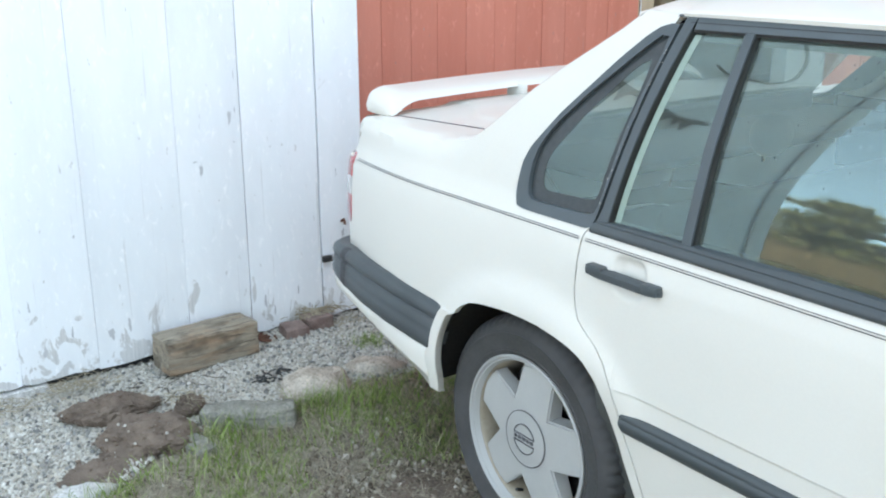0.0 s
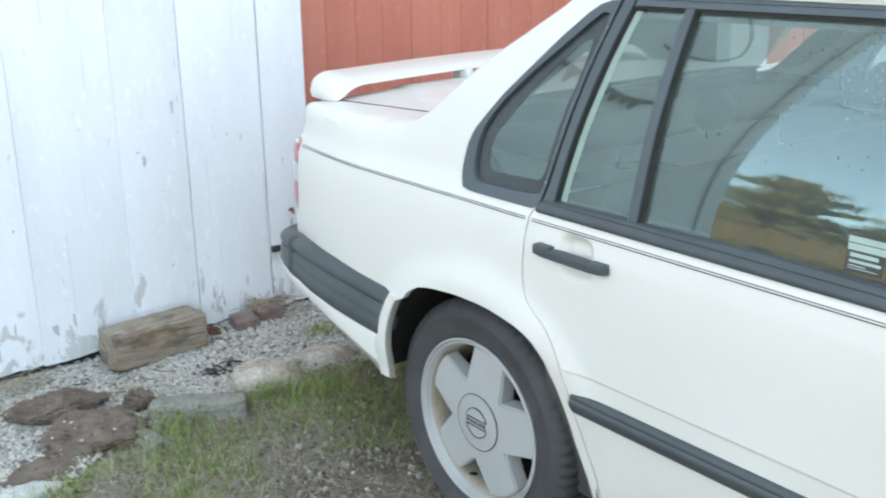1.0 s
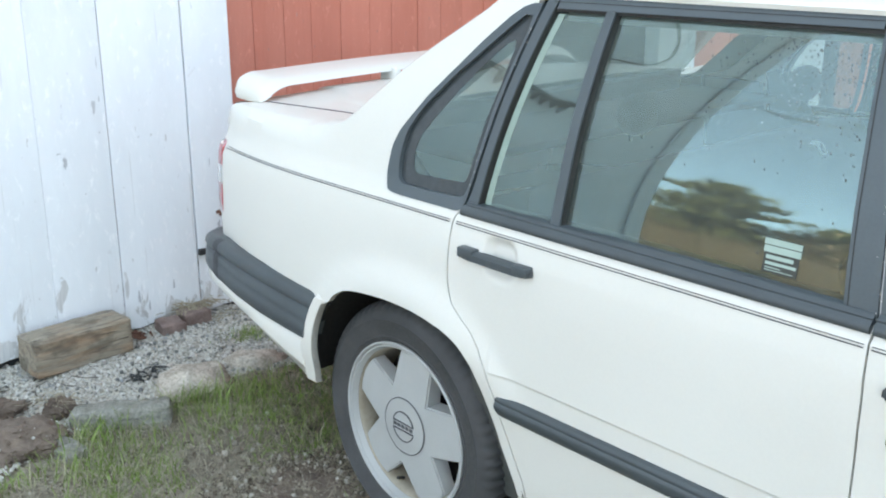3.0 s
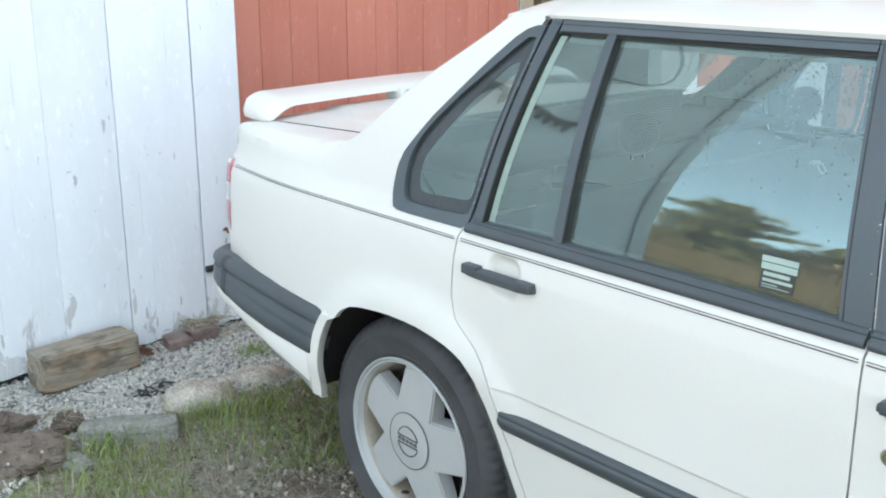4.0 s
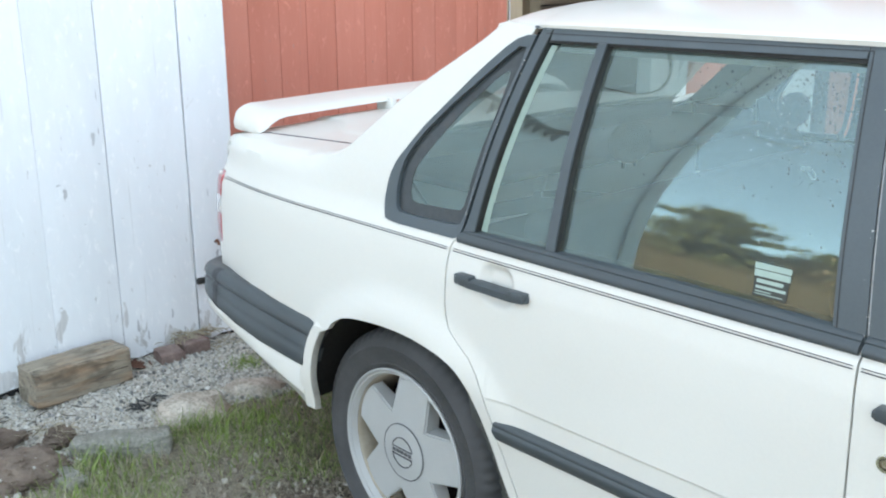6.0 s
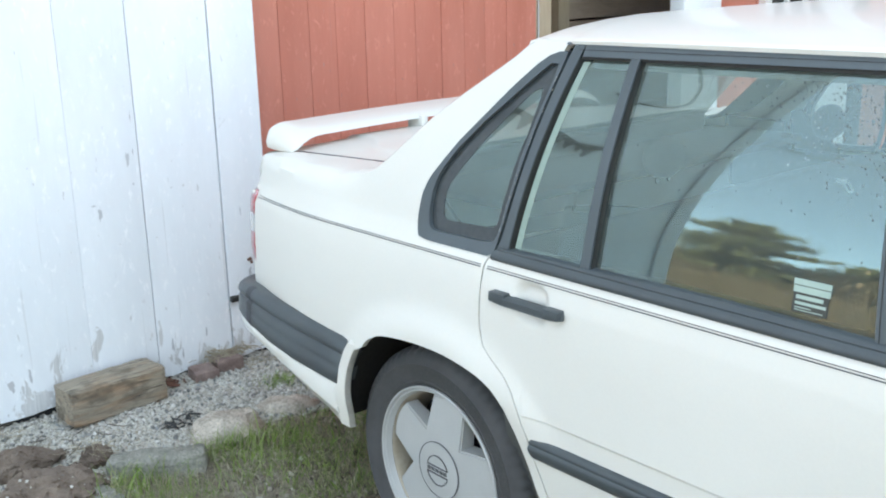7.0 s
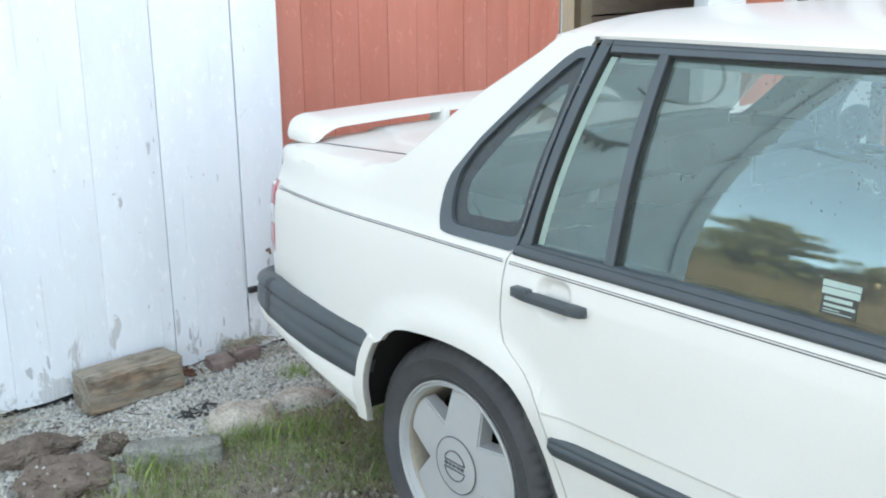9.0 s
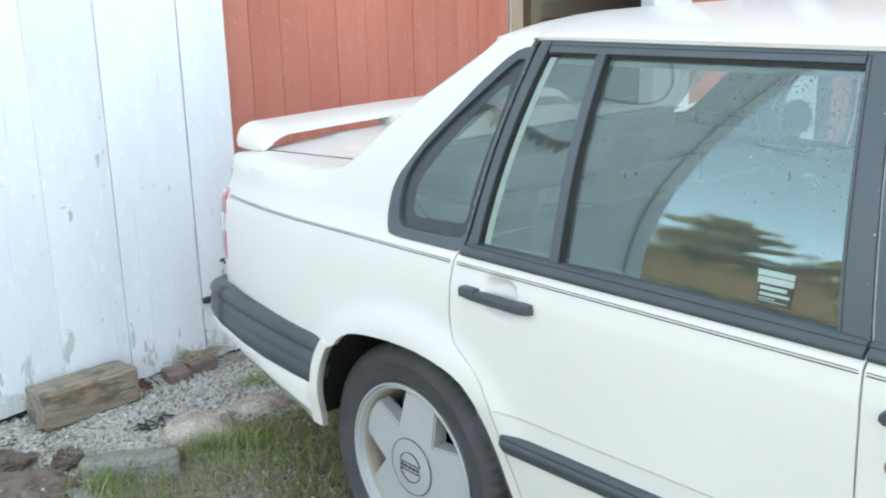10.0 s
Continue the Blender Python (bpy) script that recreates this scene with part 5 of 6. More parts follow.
pair("inner_quarter", sheet([[(-0.25, 0.78), (0.26, 0.78), (0.26, 0.94), (-0.01, 0.935), (-0.02, 1.03), (-0.25, 1.03)]], proud_of(-0.06), 0.1, 0.02), CABIN, "grey inner quarter trim")
pair("pillar_trim", sheet([[(-0.02, 0.93), (0.145, 0.93), (0.14, 0.957), (0.042, 1.03), (0.02, 1.075), (-0.02, 1.06)]], proud_of(-0.028), 0.05, 0.01), CABIN, "grey inner pillar trim")
pair("pillar_lining", sheet([[(1.10, 1.375), (1.145, 0.95), (1.24, 0.95), (1.165, 1.375)]], proud_of(-0.03), 0.06, 0.03), CABIN, "grey pillar lining")
part("shelf_upstand", box((-0.225, 0.3, 1.0), (-0.205, 2 * MID - 0.3, 1.072), 0.005), CABIN, car, "dark grey panel below the rear window")
part("parcel_shelf", box((-0.26, 0.2, 0.985), (0.1, 2 * MID - 0.2, 1.01), 0.008), CABIN, car, "dark grey parcel shelf")


def cushion(lo, hi, bevel=0.05, tilt=0.0, pivot=None):
    bm = box(lo, hi, bevel, 4)
    if tilt:
        bmesh.ops.rotate(bm, cent=pivot, matrix=Matrix.Rotation(radians(tilt), 3, "Y"), verts=bm.verts)
    return bm


def headrest(x, y, z):
    """A small padded headrest on two posts."""
    bm = bmesh.new()
    bmesh.ops.create_uvsphere(bm, u_segments=20, v_segments=12, radius=1.0)
    for v in bm.verts:
        v.co = Vector((x + v.co.x * 0.04, y + math.copysign(abs(v.co.y) ** 0.8, v.co.y) * 0.06, z + v.co.z * 0.05))
    for dy in (-0.022, 0.022):
        add_box(bm, (x - 0.003, y + dy - 0.003, z - 0.06), (x + 0.003, y + dy + 0.003, z - 0.04))
    return bm


bench = part("rear_seat", cushion((0.4, 0.2, 0.36), (0.9, 2 * MID - 0.2, 0.52)), SEAT, car, "grey cloth rear bench")
part("backrest", cushion((0.36, 0.2, 0.46), (0.52, 2 * MID - 0.2, 0.99), 0.05, -12, (0.44, 0, 0.46)), SEAT, bench)
for y in (0.5, 2 * MID - 0.5):
    part("headrest", headrest(0.35, y, 1.105), SEAT, bench, "grey cloth headrest")
for y in (0.5, 2 * MID - 0.5):
    seat = part("front_seat", cushion((1.2, y - 0.25, 0.34), (1.7, y + 0.25, 0.5)), SEAT, car, "grey cloth front seat")
    part("backrest", cushion((1.12, y - 0.24, 0.44), (1.26, y + 0.24, 1.0), 0.05, -16, (1.2, 0, 0.44)), SEAT, seat)
    part("headrest", headrest(1.06, y, 1.13), SEAT, seat, "grey cloth headrest")
def buckle(at):
    """A white plastic belt tongue: a short bar with a slotted plate below it."""
    bm = bmesh.new()
    right, up = Vector((0.68, 0.73, 0)), Vector((-0.2, 0.19, 0.96))

    def slab(u0, v0, u1, v1, w):
        d = Vector((u1 - u0, v1 - v0)).normalized() * w
        ring = [(u0 - d.y, v0 + d.x), (u1 - d.y, v1 + d.x), (u1 + d.y, v1 - d.x), (u0 + d.y, v0 - d.x)]
        front, back = ([bm.verts.new(Vector(at) + right * u + up * v + Vector((0.7, -0.65, 0.29)) * k) for u, v in ring] for k in (0.003, -0.003))
        bm.faces.new(front)
        bm.faces.new(back[::-1])
        for i in range(4):
            bm.faces.new((front[i], back[i], back[(i + 1) % 4], front[(i + 1) % 4]))
    slab(-0.021, 0.016, 0.006, 0.012, 0.0055)
    for u0, v0, u1, v1 in ((-0.004, 0.010, 0.012, -0.018), (0.010, 0.012, 0.024, -0.014), (0.012, -0.018, 0.024, -0.014)):
        slab(u0, v0, u1, v1, 0.0022)
    part("belt_tongue", bm, WHITE_WINDOW, bench, "white plastic seat belt tongue")


for at in ((0.438, 1.2, 0.941), (0.388, 0.9, 0.915)):
    buckle(at)
part("dashboard", box((1.95, 0.2, 0.62), (2.25, 2 * MID - 0.2, 0.95), 0.06, 3), CABIN, car, "grey dashboard")

# a black stop on the tail beside the lamp
part("rear_stop", add_box(bmesh.new(), (-0.985, 0.165, 0.775), (-0.945, 0.21, 0.83), 0.012, 3), CHAR, car, "small black rubber stop on the tail")


def drops(count, seed):
    """Dried rain drops beaded on the door glass, most of them near the upper front corner."""
    rng = random.Random(seed)
    bm = bmesh.new()
    while count:
        x, z = 1.09 - abs(rng.gauss(0, 0.16)), 1.365 - abs(rng.gauss(0, 0.09))
        if x < 0.56 or z < 1.0 or x > 1.135 - 0.13 * (z - 0.96):
            continue
        count -= 1
        r, y = rng.choice((0.0006, 0.0008, 0.001, 0.0013, 0.0018)), side_y(x, z) + 0.0115
        top = bm.verts.new((x, y - r * 0.7, z))
        ring = [bm.verts.new((x + r * math.cos(k * math.pi / 3), y, z + r * 1.3 * math.sin(k * math.pi / 3))) for k in range(6)]
        for k in range(6):
            bm.faces.new((top, ring[k], ring[(k + 1) % 6]))
    return bm


tagged(part("dried_rain", drops(620, 51), DROP, rear_doors[0]), "small dried rain drops on the glass", kind="stuff")

# label on the inside of the door glass
def label_bar(x0, x1, z0, z1, mat, d):
    part("window_sticker", sheet([[(x0, z0), (x1, z0), (x1, z1), (x0, z1)]], proud_of(d), 0.05, 0), mat, rear_doors[0], "pale green and black printed window sticker")


label_bar(0.972, 1.036, 0.979, 1.034, STICKER_DARK, -0.0105)
label_bar(0.970, 1.038, 1.025, 1.035, STICKER, -0.0098)
label_bar(0.971, 1.038, 1.0125, 1.0235, STICKER, -0.0098)
for z0, h, w in ((1.002, 0.0065, 0.05), (0.9925, 0.005, 0.056), (0.987, 0.0018, 0.03), (0.983, 0.0014, 0.052)):
    label_bar(0.977, 0.977 + w, z0, z0 + h, STICKER, -0.0098)



# wheels
def lathe(profile, sides, tooth=None):
    bm = bmesh.new()
    rows = []
    for k in range(sides):
        a = 2 * math.pi * k / sides
        row = []
        for i, (r, y) in enumerate(profile):
            rr = r - (tooth(k, i) if tooth else 0)
            row.append((rr * math.cos(a), y, rr * math.sin(a)))
        rows.append(row)
    add_loft(bm, rows + rows[:1])
    bmesh.ops.remove_doubles(bm, verts=bm.verts, dist=1e-6)
    return bm


def star(turn):
    pts = []
    for k in range(5):
        a = turn + 72 * k
        for da, r in ((-17.5, 0.196), (-9, 0.199), (0, 0.2), (9, 0.199), (17.5, 0.196), (36, 0.112)):
            pts.append((r * math.cos(radians(a + da)), r * math.sin(radians(a + da))))
    return pts


def wheel_meshes():
    tyre_profile = [(0.212, 0.03), (0.218, 0.012), (0.228, 0.006), (0.236, 0.002), (0.238, 0.004), (0.25, 0.000), (0.276, -0.002), (0.279, -0.0045), (0.283, -0.0045), (0.286, -0.001), (0.296, 0.003), (0.311, 0.014), (0.319, 0.028), (0.3215, 0.045), (0.3225, 0.07), (0.316, 0.073), (0.316, 0.079), (0.3225, 0.082), (0.323, 0.105), (0.316, 0.108), (0.316, 0.114), (0.3225, 0.117), (0.3215, 0.15), (0.318, 0.175), (0.305, 0.196), (0.26, 0.205), (0.212, 0.18)]

    def tread(k, i):
        if 11 <= i <= 14:
            return (0.003 if i == 11 else 0.006) if k % 5 < 2 else 0.0
        if 17 <= i <= 22:
            return 0.006 if (k + 2 * (i // 2)) % 5 < 2 else 0.0
        return 0.0
    tyre = lathe(tyre_profile, 340, tread)
    rim = lathe([(0.214, 0.02), (0.2225, 0.010), (0.2235, 0.003), (0.2205, 0.000), (0.2175, 0.001), (0.2160, 0.006), (0.2145, 0.009), (0.2130, 0.0065), (0.2095, 0.0065), (0.2080, 0.010), (0.2055, 0.018), (0.203, 0.022)], 96)
    barrel = lathe([(0.203, 0.0225), (0.199, 0.03), (0.196, 0.06), (0.192, 0.14), (0.2, 0.17), (0.216, 0.182)], 64)
    hub = lathe([(0.19, 0.13), (0.185, 0.11), (0.14, 0.105), (0.03, 0.105)], 48)
    spokes = bmesh.new()
    f = spokes.faces.new([spokes.verts.new((x, 0.024, z)) for x, z in star(153)])
    made = bmesh.ops.extrude_face_region(spokes, geom=[f])["geom"]
    for v in made:
        if isinstance(v, bmesh.types.BMVert):
            v.co.y = 0.062
    bmesh.ops.triangulate(spokes, faces=[g for g in spokes.faces if len(g.verts) > 4])
    bmesh.ops.bevel(spokes, geom=[g for g in spokes.edges if abs(g.verts[0].co.y - 0.024) < 1e-5 and abs(g.verts[1].co.y - 0.024) < 1e-5 and len(g.link_faces) == 2 and g.calc_face_angle(0) > 0.5], offset=0.004, segments=2, affect="EDGES")
    for v in spokes.verts:
        r = math.hypot(v.co.x, v.co.z)
        v.co.y -= 0.012 * (1 - smooth_step((r - 0.06) / 0.13)) if v.co.y < 0.05 else 0
    cap = lathe([(0.0745, 0.03), (0.0745, 0.0118), (0.0735, 0.0104), (0.06, 0.0092), (0.03, 0.0082), (0.001, 0.008)], 64)
    groove = lathe([(0.0765, 0.0125), (0.0765, 0.0108), (0.0747, 0.0108), (0.0747, 0.0125)], 64)
    badge = bmesh.new()
    for a0, a1 in ((15, 165), (195, 345)):
        pts = [(0.040 * math.cos(radians(t)), 0.0, 0.040 * math.sin(radians(t))) for t in np.linspace(a0, a1, 14)]
        add_tube(badge, pts + pts[:1], 0.0017, 5)
    for z in (-0.0045, 0.0045):
        add_box(badge, (-0.037, -0.002, z * 2.3 - 0.001), (0.037, 0.002, z * 2.3 + 0.001))
    for k in range(5):
        add_box(badge, (-0.0375 + 0.0154 * k, -0.001, -0.0045), (-0.0268 + 0.0154 * k, 0.001, 0.0045))
    for v in badge.verts:
        v.co.y += 0.0075
    valve = add_tube(bmesh.new(), [(-0.045, 0.045, -0.178), (-0.04, 0.02, -0.166)], 0.0045, 8)
    names = (("wheel_rim", rim, ALLOY), ("tyre", tyre, TYRE), ("inner_barrel", barrel, ALLOY_DIRTY), ("brake_disc", hub, UNDER), ("spokes", spokes, ALLOY), ("hub_cap", cap, ALLOY), ("badge", badge, PIN_GREY), ("cap_groove", groove, PIN_GREY), ("valve_stem", valve, CHAR))
    return [(n, mesh_of(n, b, m)) for n, b, m in names]


WHEEL = wheel_meshes()
WHEEL_LABELS = {"wheel_rim": "silver alloy wheel rim", "tyre": "black worn road tyre", "inner_barrel": "dusty tan inside of the wheel rim", "brake_disc": "dark brake disc behind the spokes", "spokes": "five broad silver spokes", "hub_cap": "round silver centre cap", "badge": "dark ring emblem on the cap", "cap_groove": "thin dark groove round the cap", "valve_stem": "black valve stem"}
for hx, far_side in ((0.02, False), (2.79, False), (0.02, True), (2.79, True)):
    m = pose(hx, 2 * MID - 0.042, 0.321, 0, 0, 180) if far_side else pose(hx, 0.042, 0.321)
    root = None
    for n, me in WHEEL:
        ob = new(n, me)
        ob.parent = car if root is None else root
        if root is None:
            root = ob
            ob.matrix_basis = m
        tagged(ob, WHEEL_LABELS[n])


def chips(count, seed):
    """Flecks of white paint on the black edges beside the door gap."""
    rng = random.Random(seed)
    bm = bmesh.new()
    for _ in range(count):
        s = rng.random()
        x, z = 0.268 + 0.098 * s + rng.gauss(0, 0.002), 0.955 + 0.42 * s
        if rng.random() < 0.3:
            x, z = 1.187 - 0.062 * s + rng.gauss(0, 0.003), 0.955 + 0.43 * s
        r, y = rng.choice((0.0006, 0.0008, 0.0012)), side_y(x, z) - 0.0052
        ring = [bm.verts.new((x + r * rng.uniform(0.6, 1.3) * math.cos(k * math.pi / 3), y, z + r * rng.uniform(0.6, 1.6) * math.sin(k * math.pi / 3))) for k in range(6)]
        bm.faces.new(ring)
    return bm


tagged(part("chipped_paint", chips(40, 61), CAR_WHITE, rear_doors[0]), "small white paint flecks along the black door edge", kind="stuff")

# ---- things on the ground by the barn ----
def build_timber():
    bm = bmesh.new()
    rng = random.Random(8)
    add_box(bm, (-0.075, -0.185, 0), (0.075, 0.185, 0.135))
    bmesh.ops.subdivide_edges(bm, edges=bm.edges[:], cuts=15, use_grid_fill=True)
    for v in bm.verts:
        edge = sum(abs(abs(c) - lim) < 1e-4 for c, lim in ((v.co.x, 0.075), (v.co.y, 0.185), (v.co.z - 0.0675, 0.0675)))
        n = noise.noise_vector(v.co * 14)
        v.co += n * 0.004
        if edge >= 2:
            v.co.x *= 0.93
            v.co.z = 0.0675 + (v.co.z - 0.0675) * 0.93
    thing("timber_block", bm, TIMBER, pose(-1.665, -0.108, 0.0, 0, 0, 4), "weathered square timber offcut lying on gravel by the wall", "timber")


build_timber()


def build_brick(at, size, label):
    bm = box((-size[0] / 2, -size[1] / 2, 0), (size[0] / 2, size[1] / 2, size[2]), 0.006)
    bmesh.ops.subdivide_edges(bm, edges=[e for e in bm.edges if e.calc_length() > 0.03], cuts=4, use_grid_fill=True)
    for v in bm.verts:
        v.co += noise.noise_vector(v.co * 30 + Vector(at.translation)) * 0.004
    return thing("brick", bm, BRICK, at, label, "brick", "bricks by the wall")


build_brick(pose(-1.72, 0.292, -0.03, 0, 3, -8), (0.10, 0.098, 0.066), "worn red brick half set on gravel")
build_brick(pose(-1.745, 0.41, -0.02, 2, 0, -4), (0.10, 0.112, 0.068), "worn red brick half covered with dry grass")


def stone(name, at, size, seed, mat, label, category, rough=0.25):
    bm = blob(size, seed, rough)
    return thing(name, bm, mat, at, label, category)


def block_stone(at, size, seed, mat, label):
    """A split edging stone: a skewed, chipped block."""
    bm = bmesh.new()
    add_box(bm, (-size[0], -size[1], -size[2]), size, min(size) * 0.35, 2)
    bmesh.ops.subdivide_edges(bm, edges=[e for e in bm.edges if e.calc_length() > 0.04], cuts=6, use_grid_fill=True)
    bmesh.ops.triangulate(bm, faces=[f for f in bm.faces if len(f.verts) > 4])
    for v in bm.verts:
        p = v.co * 7 + Vector((seed * 3.7, seed, 0))
        v.co += noise.noise_vector(p) * 0.02 + noise.noise_vector(p * 3.5) * 0.006 + noise.noise_vector(p * 9) * 0.002
        v.co.z += 0.08 * v.co.y * math.sin(seed)
    return thing("field_stone", bm, mat, at, label, "stone", "edging stones")


def crumbly(at, size, seed, label):
    """A crumbling heap of soil: a rough core covered with lumps of all sizes."""
    rng = random.Random(seed)
    bm = bmesh.new()
    bmesh.ops.create_icosphere(bm, subdivisions=5, radius=1.0)

    def radius(n):
        p = n * 1.4 + Vector((seed * 5.1, seed * 2.3, 1))
        return 1 + 0.30 * noise.noise(p) + 0.15 * noise.noise(p * 2.7) + 0.07 * noise.noise(p * 6) + 0.05 * noise.noise(p * 13)
    for v in bm.verts:
        n = v.co.normalized()
        k = radius(n)
        v.co = Vector((n.x * k * size[0], n.y * k * size[1], n.z * k * size[2]))
    for _ in range(520):
        n = Vector((rng.gauss(0, 1), rng.gauss(0, 1), abs(rng.gauss(0, 0.8)))).normalized()
        k = radius(n) * rng.uniform(0.96, 1.06)
        made = bmesh.ops.create_icosphere(bm, subdivisions=1, radius=rng.choice((0.0015, 0.002, 0.003, 0.004, 0.005, 0.0065)) * rng.uniform(0.7, 1.2))["verts"]
        off = Vector((n.x * k * size[0], n.y * k * size[1], n.z * k * size[2]))
        for v in made:
            v.co = off + Vector((v.co.x * 1.3, v.co.y * rng.uniform(0.9, 1.3), v.co.z * 0.8)) * rng.uniform(0.8, 1.15)
    return thing("soil_clod", bm, CLOD, at, label, "soil", "soil clods", flat=True)


block_stone(pose(-1.105, -0.205, 0.004, 0, -6, -36), (0.05, 0.155, 0.05), 1, STONE_MOSSY, "flat-topped grey-green edging stone")
stone("field_stone", pose(-1.16, 0.085, 0.004, 0, 8, -30), (0.10, 0.135, 0.07), 2, STONE, "rounded pale pinkish edging stone", "stone", 0.3)
stone("field_stone", pose(-1.225, 0.36, -0.03, 0, 4, -34), (0.085, 0.13, 0.065), 3, STONE, "brown-grey edging stone half in grass", "stone", 0.3)
stone("field_stone", pose(-0.90, -0.83, -0.010, 0, 0, 30), (0.075, 0.115, 0.043), 4, STONE_PALE, "flat pale grey field stone", "stone", 0.25)
block_stone(pose(-1.0, -0.425, 0.004, 8, 6, 10), (0.05, 0.042, 0.026), 5, STONE_MOSSY, "small low pale broken stone")
crumbly(pose(-1.43, -0.56, 0.0, 0, 0, -8), (0.075, 0.15, 0.055), 6, "brown clod of dry soil on gravel")
crumbly(pose(-1.14, -0.53, 0.0, 0, 0, -27), (0.13, 0.165, 0.08), 7, "large brown heap of crumbling soil and pebbles")
crumbly(pose(-1.30, -0.33, 0.0, 0, 0, 0), (0.05, 0.05, 0.045), 8, "small soil clod with roots")
crumbly(pose(-1.03, -0.70, -0.014, 0, 0, 20), (0.13, 0.17, 0.036), 10, "low crumbs of soil at the grass edge")
crumbly(pose(-0.36, 0.02, -0.022, 0, 0, 20), (0.2, 0.15, 0.02), 9, "trampled bare soil beside the wheel")


def build_crumb_pebbles():
    rng = random.Random(77)
    bm = bmesh.new()
    for _ in range(46):
        x, y = rng.gauss(-1.12, 0.09), rng.gauss(-0.58, 0.12)
        q = ((x + 1.14) / 0.13) ** 2 + ((y + 0.53) / 0.165) ** 2
        z = 0.085 * math.sqrt(max(0, 1 - q)) if q < 1 else 0.0
        made = bmesh.ops.create_icosphere(bm, subdivisions=1, radius=rng.choice((0.0022, 0.003, 0.004, 0.0055)))["verts"]
        bmesh.ops.translate(bm, verts=made, vec=(x, y, z))
    thing("soil_pebbles", bm, GRAVEL, pose(0, 0, 0), "pale pebbles mixed into the soil heap", "gravel", kind="stuff")


build_crumb_pebbles()


def tangle(name, at, count, spread, length, radius, mat, seed, label, category, lift=0.5):
    rng = random.Random(seed)
    bm = bmesh.new()
    for _ in range(count):
        p = Vector((rng.gauss(0, spread[0]), rng.gauss(0, spread[1]), abs(rng.gauss(0, spread[2]))))
        d = Vector((rng.uniform(-1, 1), rng.uniform(-1, 1), rng.uniform(-0.3, lift))).normalized()
        k = rng.uniform(0.5, 1) * length
        bend = Vector((rng.uniform(-1, 1), rng.uniform(-1, 1), -0.5)) * k * 0.3
        pts = [p, p + d * k * 0.5, p + d * k + bend]
        for q in pts:
            q.z = max(q.z, 0.001)
        add_tube(bm, pts, radius * rng.uniform(0.6, 1.2), 4)
    return thing(name, bm, mat, at, label, category)


tangle("black_litter", pose(-1.355, 0.02, -0.004), 30, (0.024, 0.034, 0.012), 0.05, 0.004, CHAR, 3, "crumpled black plastic scrap on gravel", "litter")
tangle("dry_grass", pose(-1.765, 0.43, 0.04), 170, (0.02, 0.045, 0.016), 0.05, 0.0018, STRAW, 4, "dry straw and dead leaves on top of the bricks", "dry grass", 0.15)
tangle("dry_grass", pose(-1.70, -0.60, 0.0), 110, (0.03, 0.07, 0.014), 0.07, 0.0013, STRAW, 5, "dry grass lying along the wall foot", "dry grass")
tangle("dry_grass", pose(-1.31, -0.32, 0.03), 50, (0.03, 0.035, 0.012), 0.06, 0.0011, STRAW, 6, "dry roots on the soil clod", "dry grass")
tangle("rusty_scrap", pose(-1.735, 0.155, 0.0), 14, (0.012, 0.04, 0.006), 0.045, 0.006, RUST, 7, "rusty brown scraps at the wall foot", "scrap")
rng = random.Random(8)
for _ in range(12):
    x, y, turn, k = rng.gauss(-1.52, 0.06), rng.gauss(-0.40, 0.1), rng.uniform(0, 2 * math.pi), rng.uniform(0.05, 0.13)
    bend = rng.uniform(-0.25, 0.25) * k
    ends = [(-0.5 * k, 0, 0.003), (0.0, bend, 0.006), (0.5 * k, 0.3 * bend, 0.004)]
    thing("twig", add_tube(bmesh.new(), ends, rng.uniform(0.0014, 0.0026), 5), BARK, pose(x, y, ground_z(x, y) + 0.008, 0, 0, math.degrees(turn)), "thin dark dry twig lying on gravel", "twig", "twigs on the gravel")
tangle("dry_grass", pose(-1.66, -0.90, 0.0), 80, (0.04, 0.1, 0.01), 0.08, 0.0012, STRAW, 15, "dry grass and leaves along the barn foot", "dry grass")
tangle("dirt_litter", pose(-1.70, 0.53, 0.0), 40, (0.02, 0.06, 0.006), 0.05, 0.0015, STRAW, 9, "dead leaves at the foot of the corner board", "dry grass")


def build_hasp():
    bm = add_box(bmesh.new(), (0, -0.012, -0.012), (0.02, 0.03, 0.012), 0.003)
    thing("door_hasp", bm, CHAR, pose(WALL_X + 0.003, 0.487, 0.262), "small black iron hook on the white boards", "hook")
    bm = add_tube(bmesh.new(), [(0.0, 0, 0), (0.014, 0.004, 0.01), (0.03, 0.0, -0.006)], 0.006, 6)
    thing("rusty_nail", bm, RUST, pose(WALL_X + 0.002, 0.575, 0.41), "rusty bent nail in the boards", "nail")


build_hasp()


# ---- trees beyond the yard, seen in the glass ----
def tuft_cloud(bm_v, bm_f, rng, c, size, count, leaf, up=1.0, width=0.28):
    for _ in range(count):
        d = Vector((rng.gauss(0, 1), rng.gauss(0, 1), rng.gauss(0, 1)))
        p = Vector(c) + Vector((d.x * size[0], d.y * size[1], d.z * size[2])) * 0.5
        u = Vector((rng.uniform(-1, 1), rng.uniform(-1, 1), rng.uniform(-up, up))).normalized() * leaf * rng.uniform(0.6, 1.3)
        w = u.cross(Vector((rng.uniform(-1, 1), rng.uniform(-1, 1), rng.uniform(-1, 1)))).normalized() * leaf * width
        k = len(bm_v)
        bm_v += [p - u * 0.5, p + w, p + u * 0.7, p - w]
        bm_f.append((k, k + 1, k + 2, k + 3))


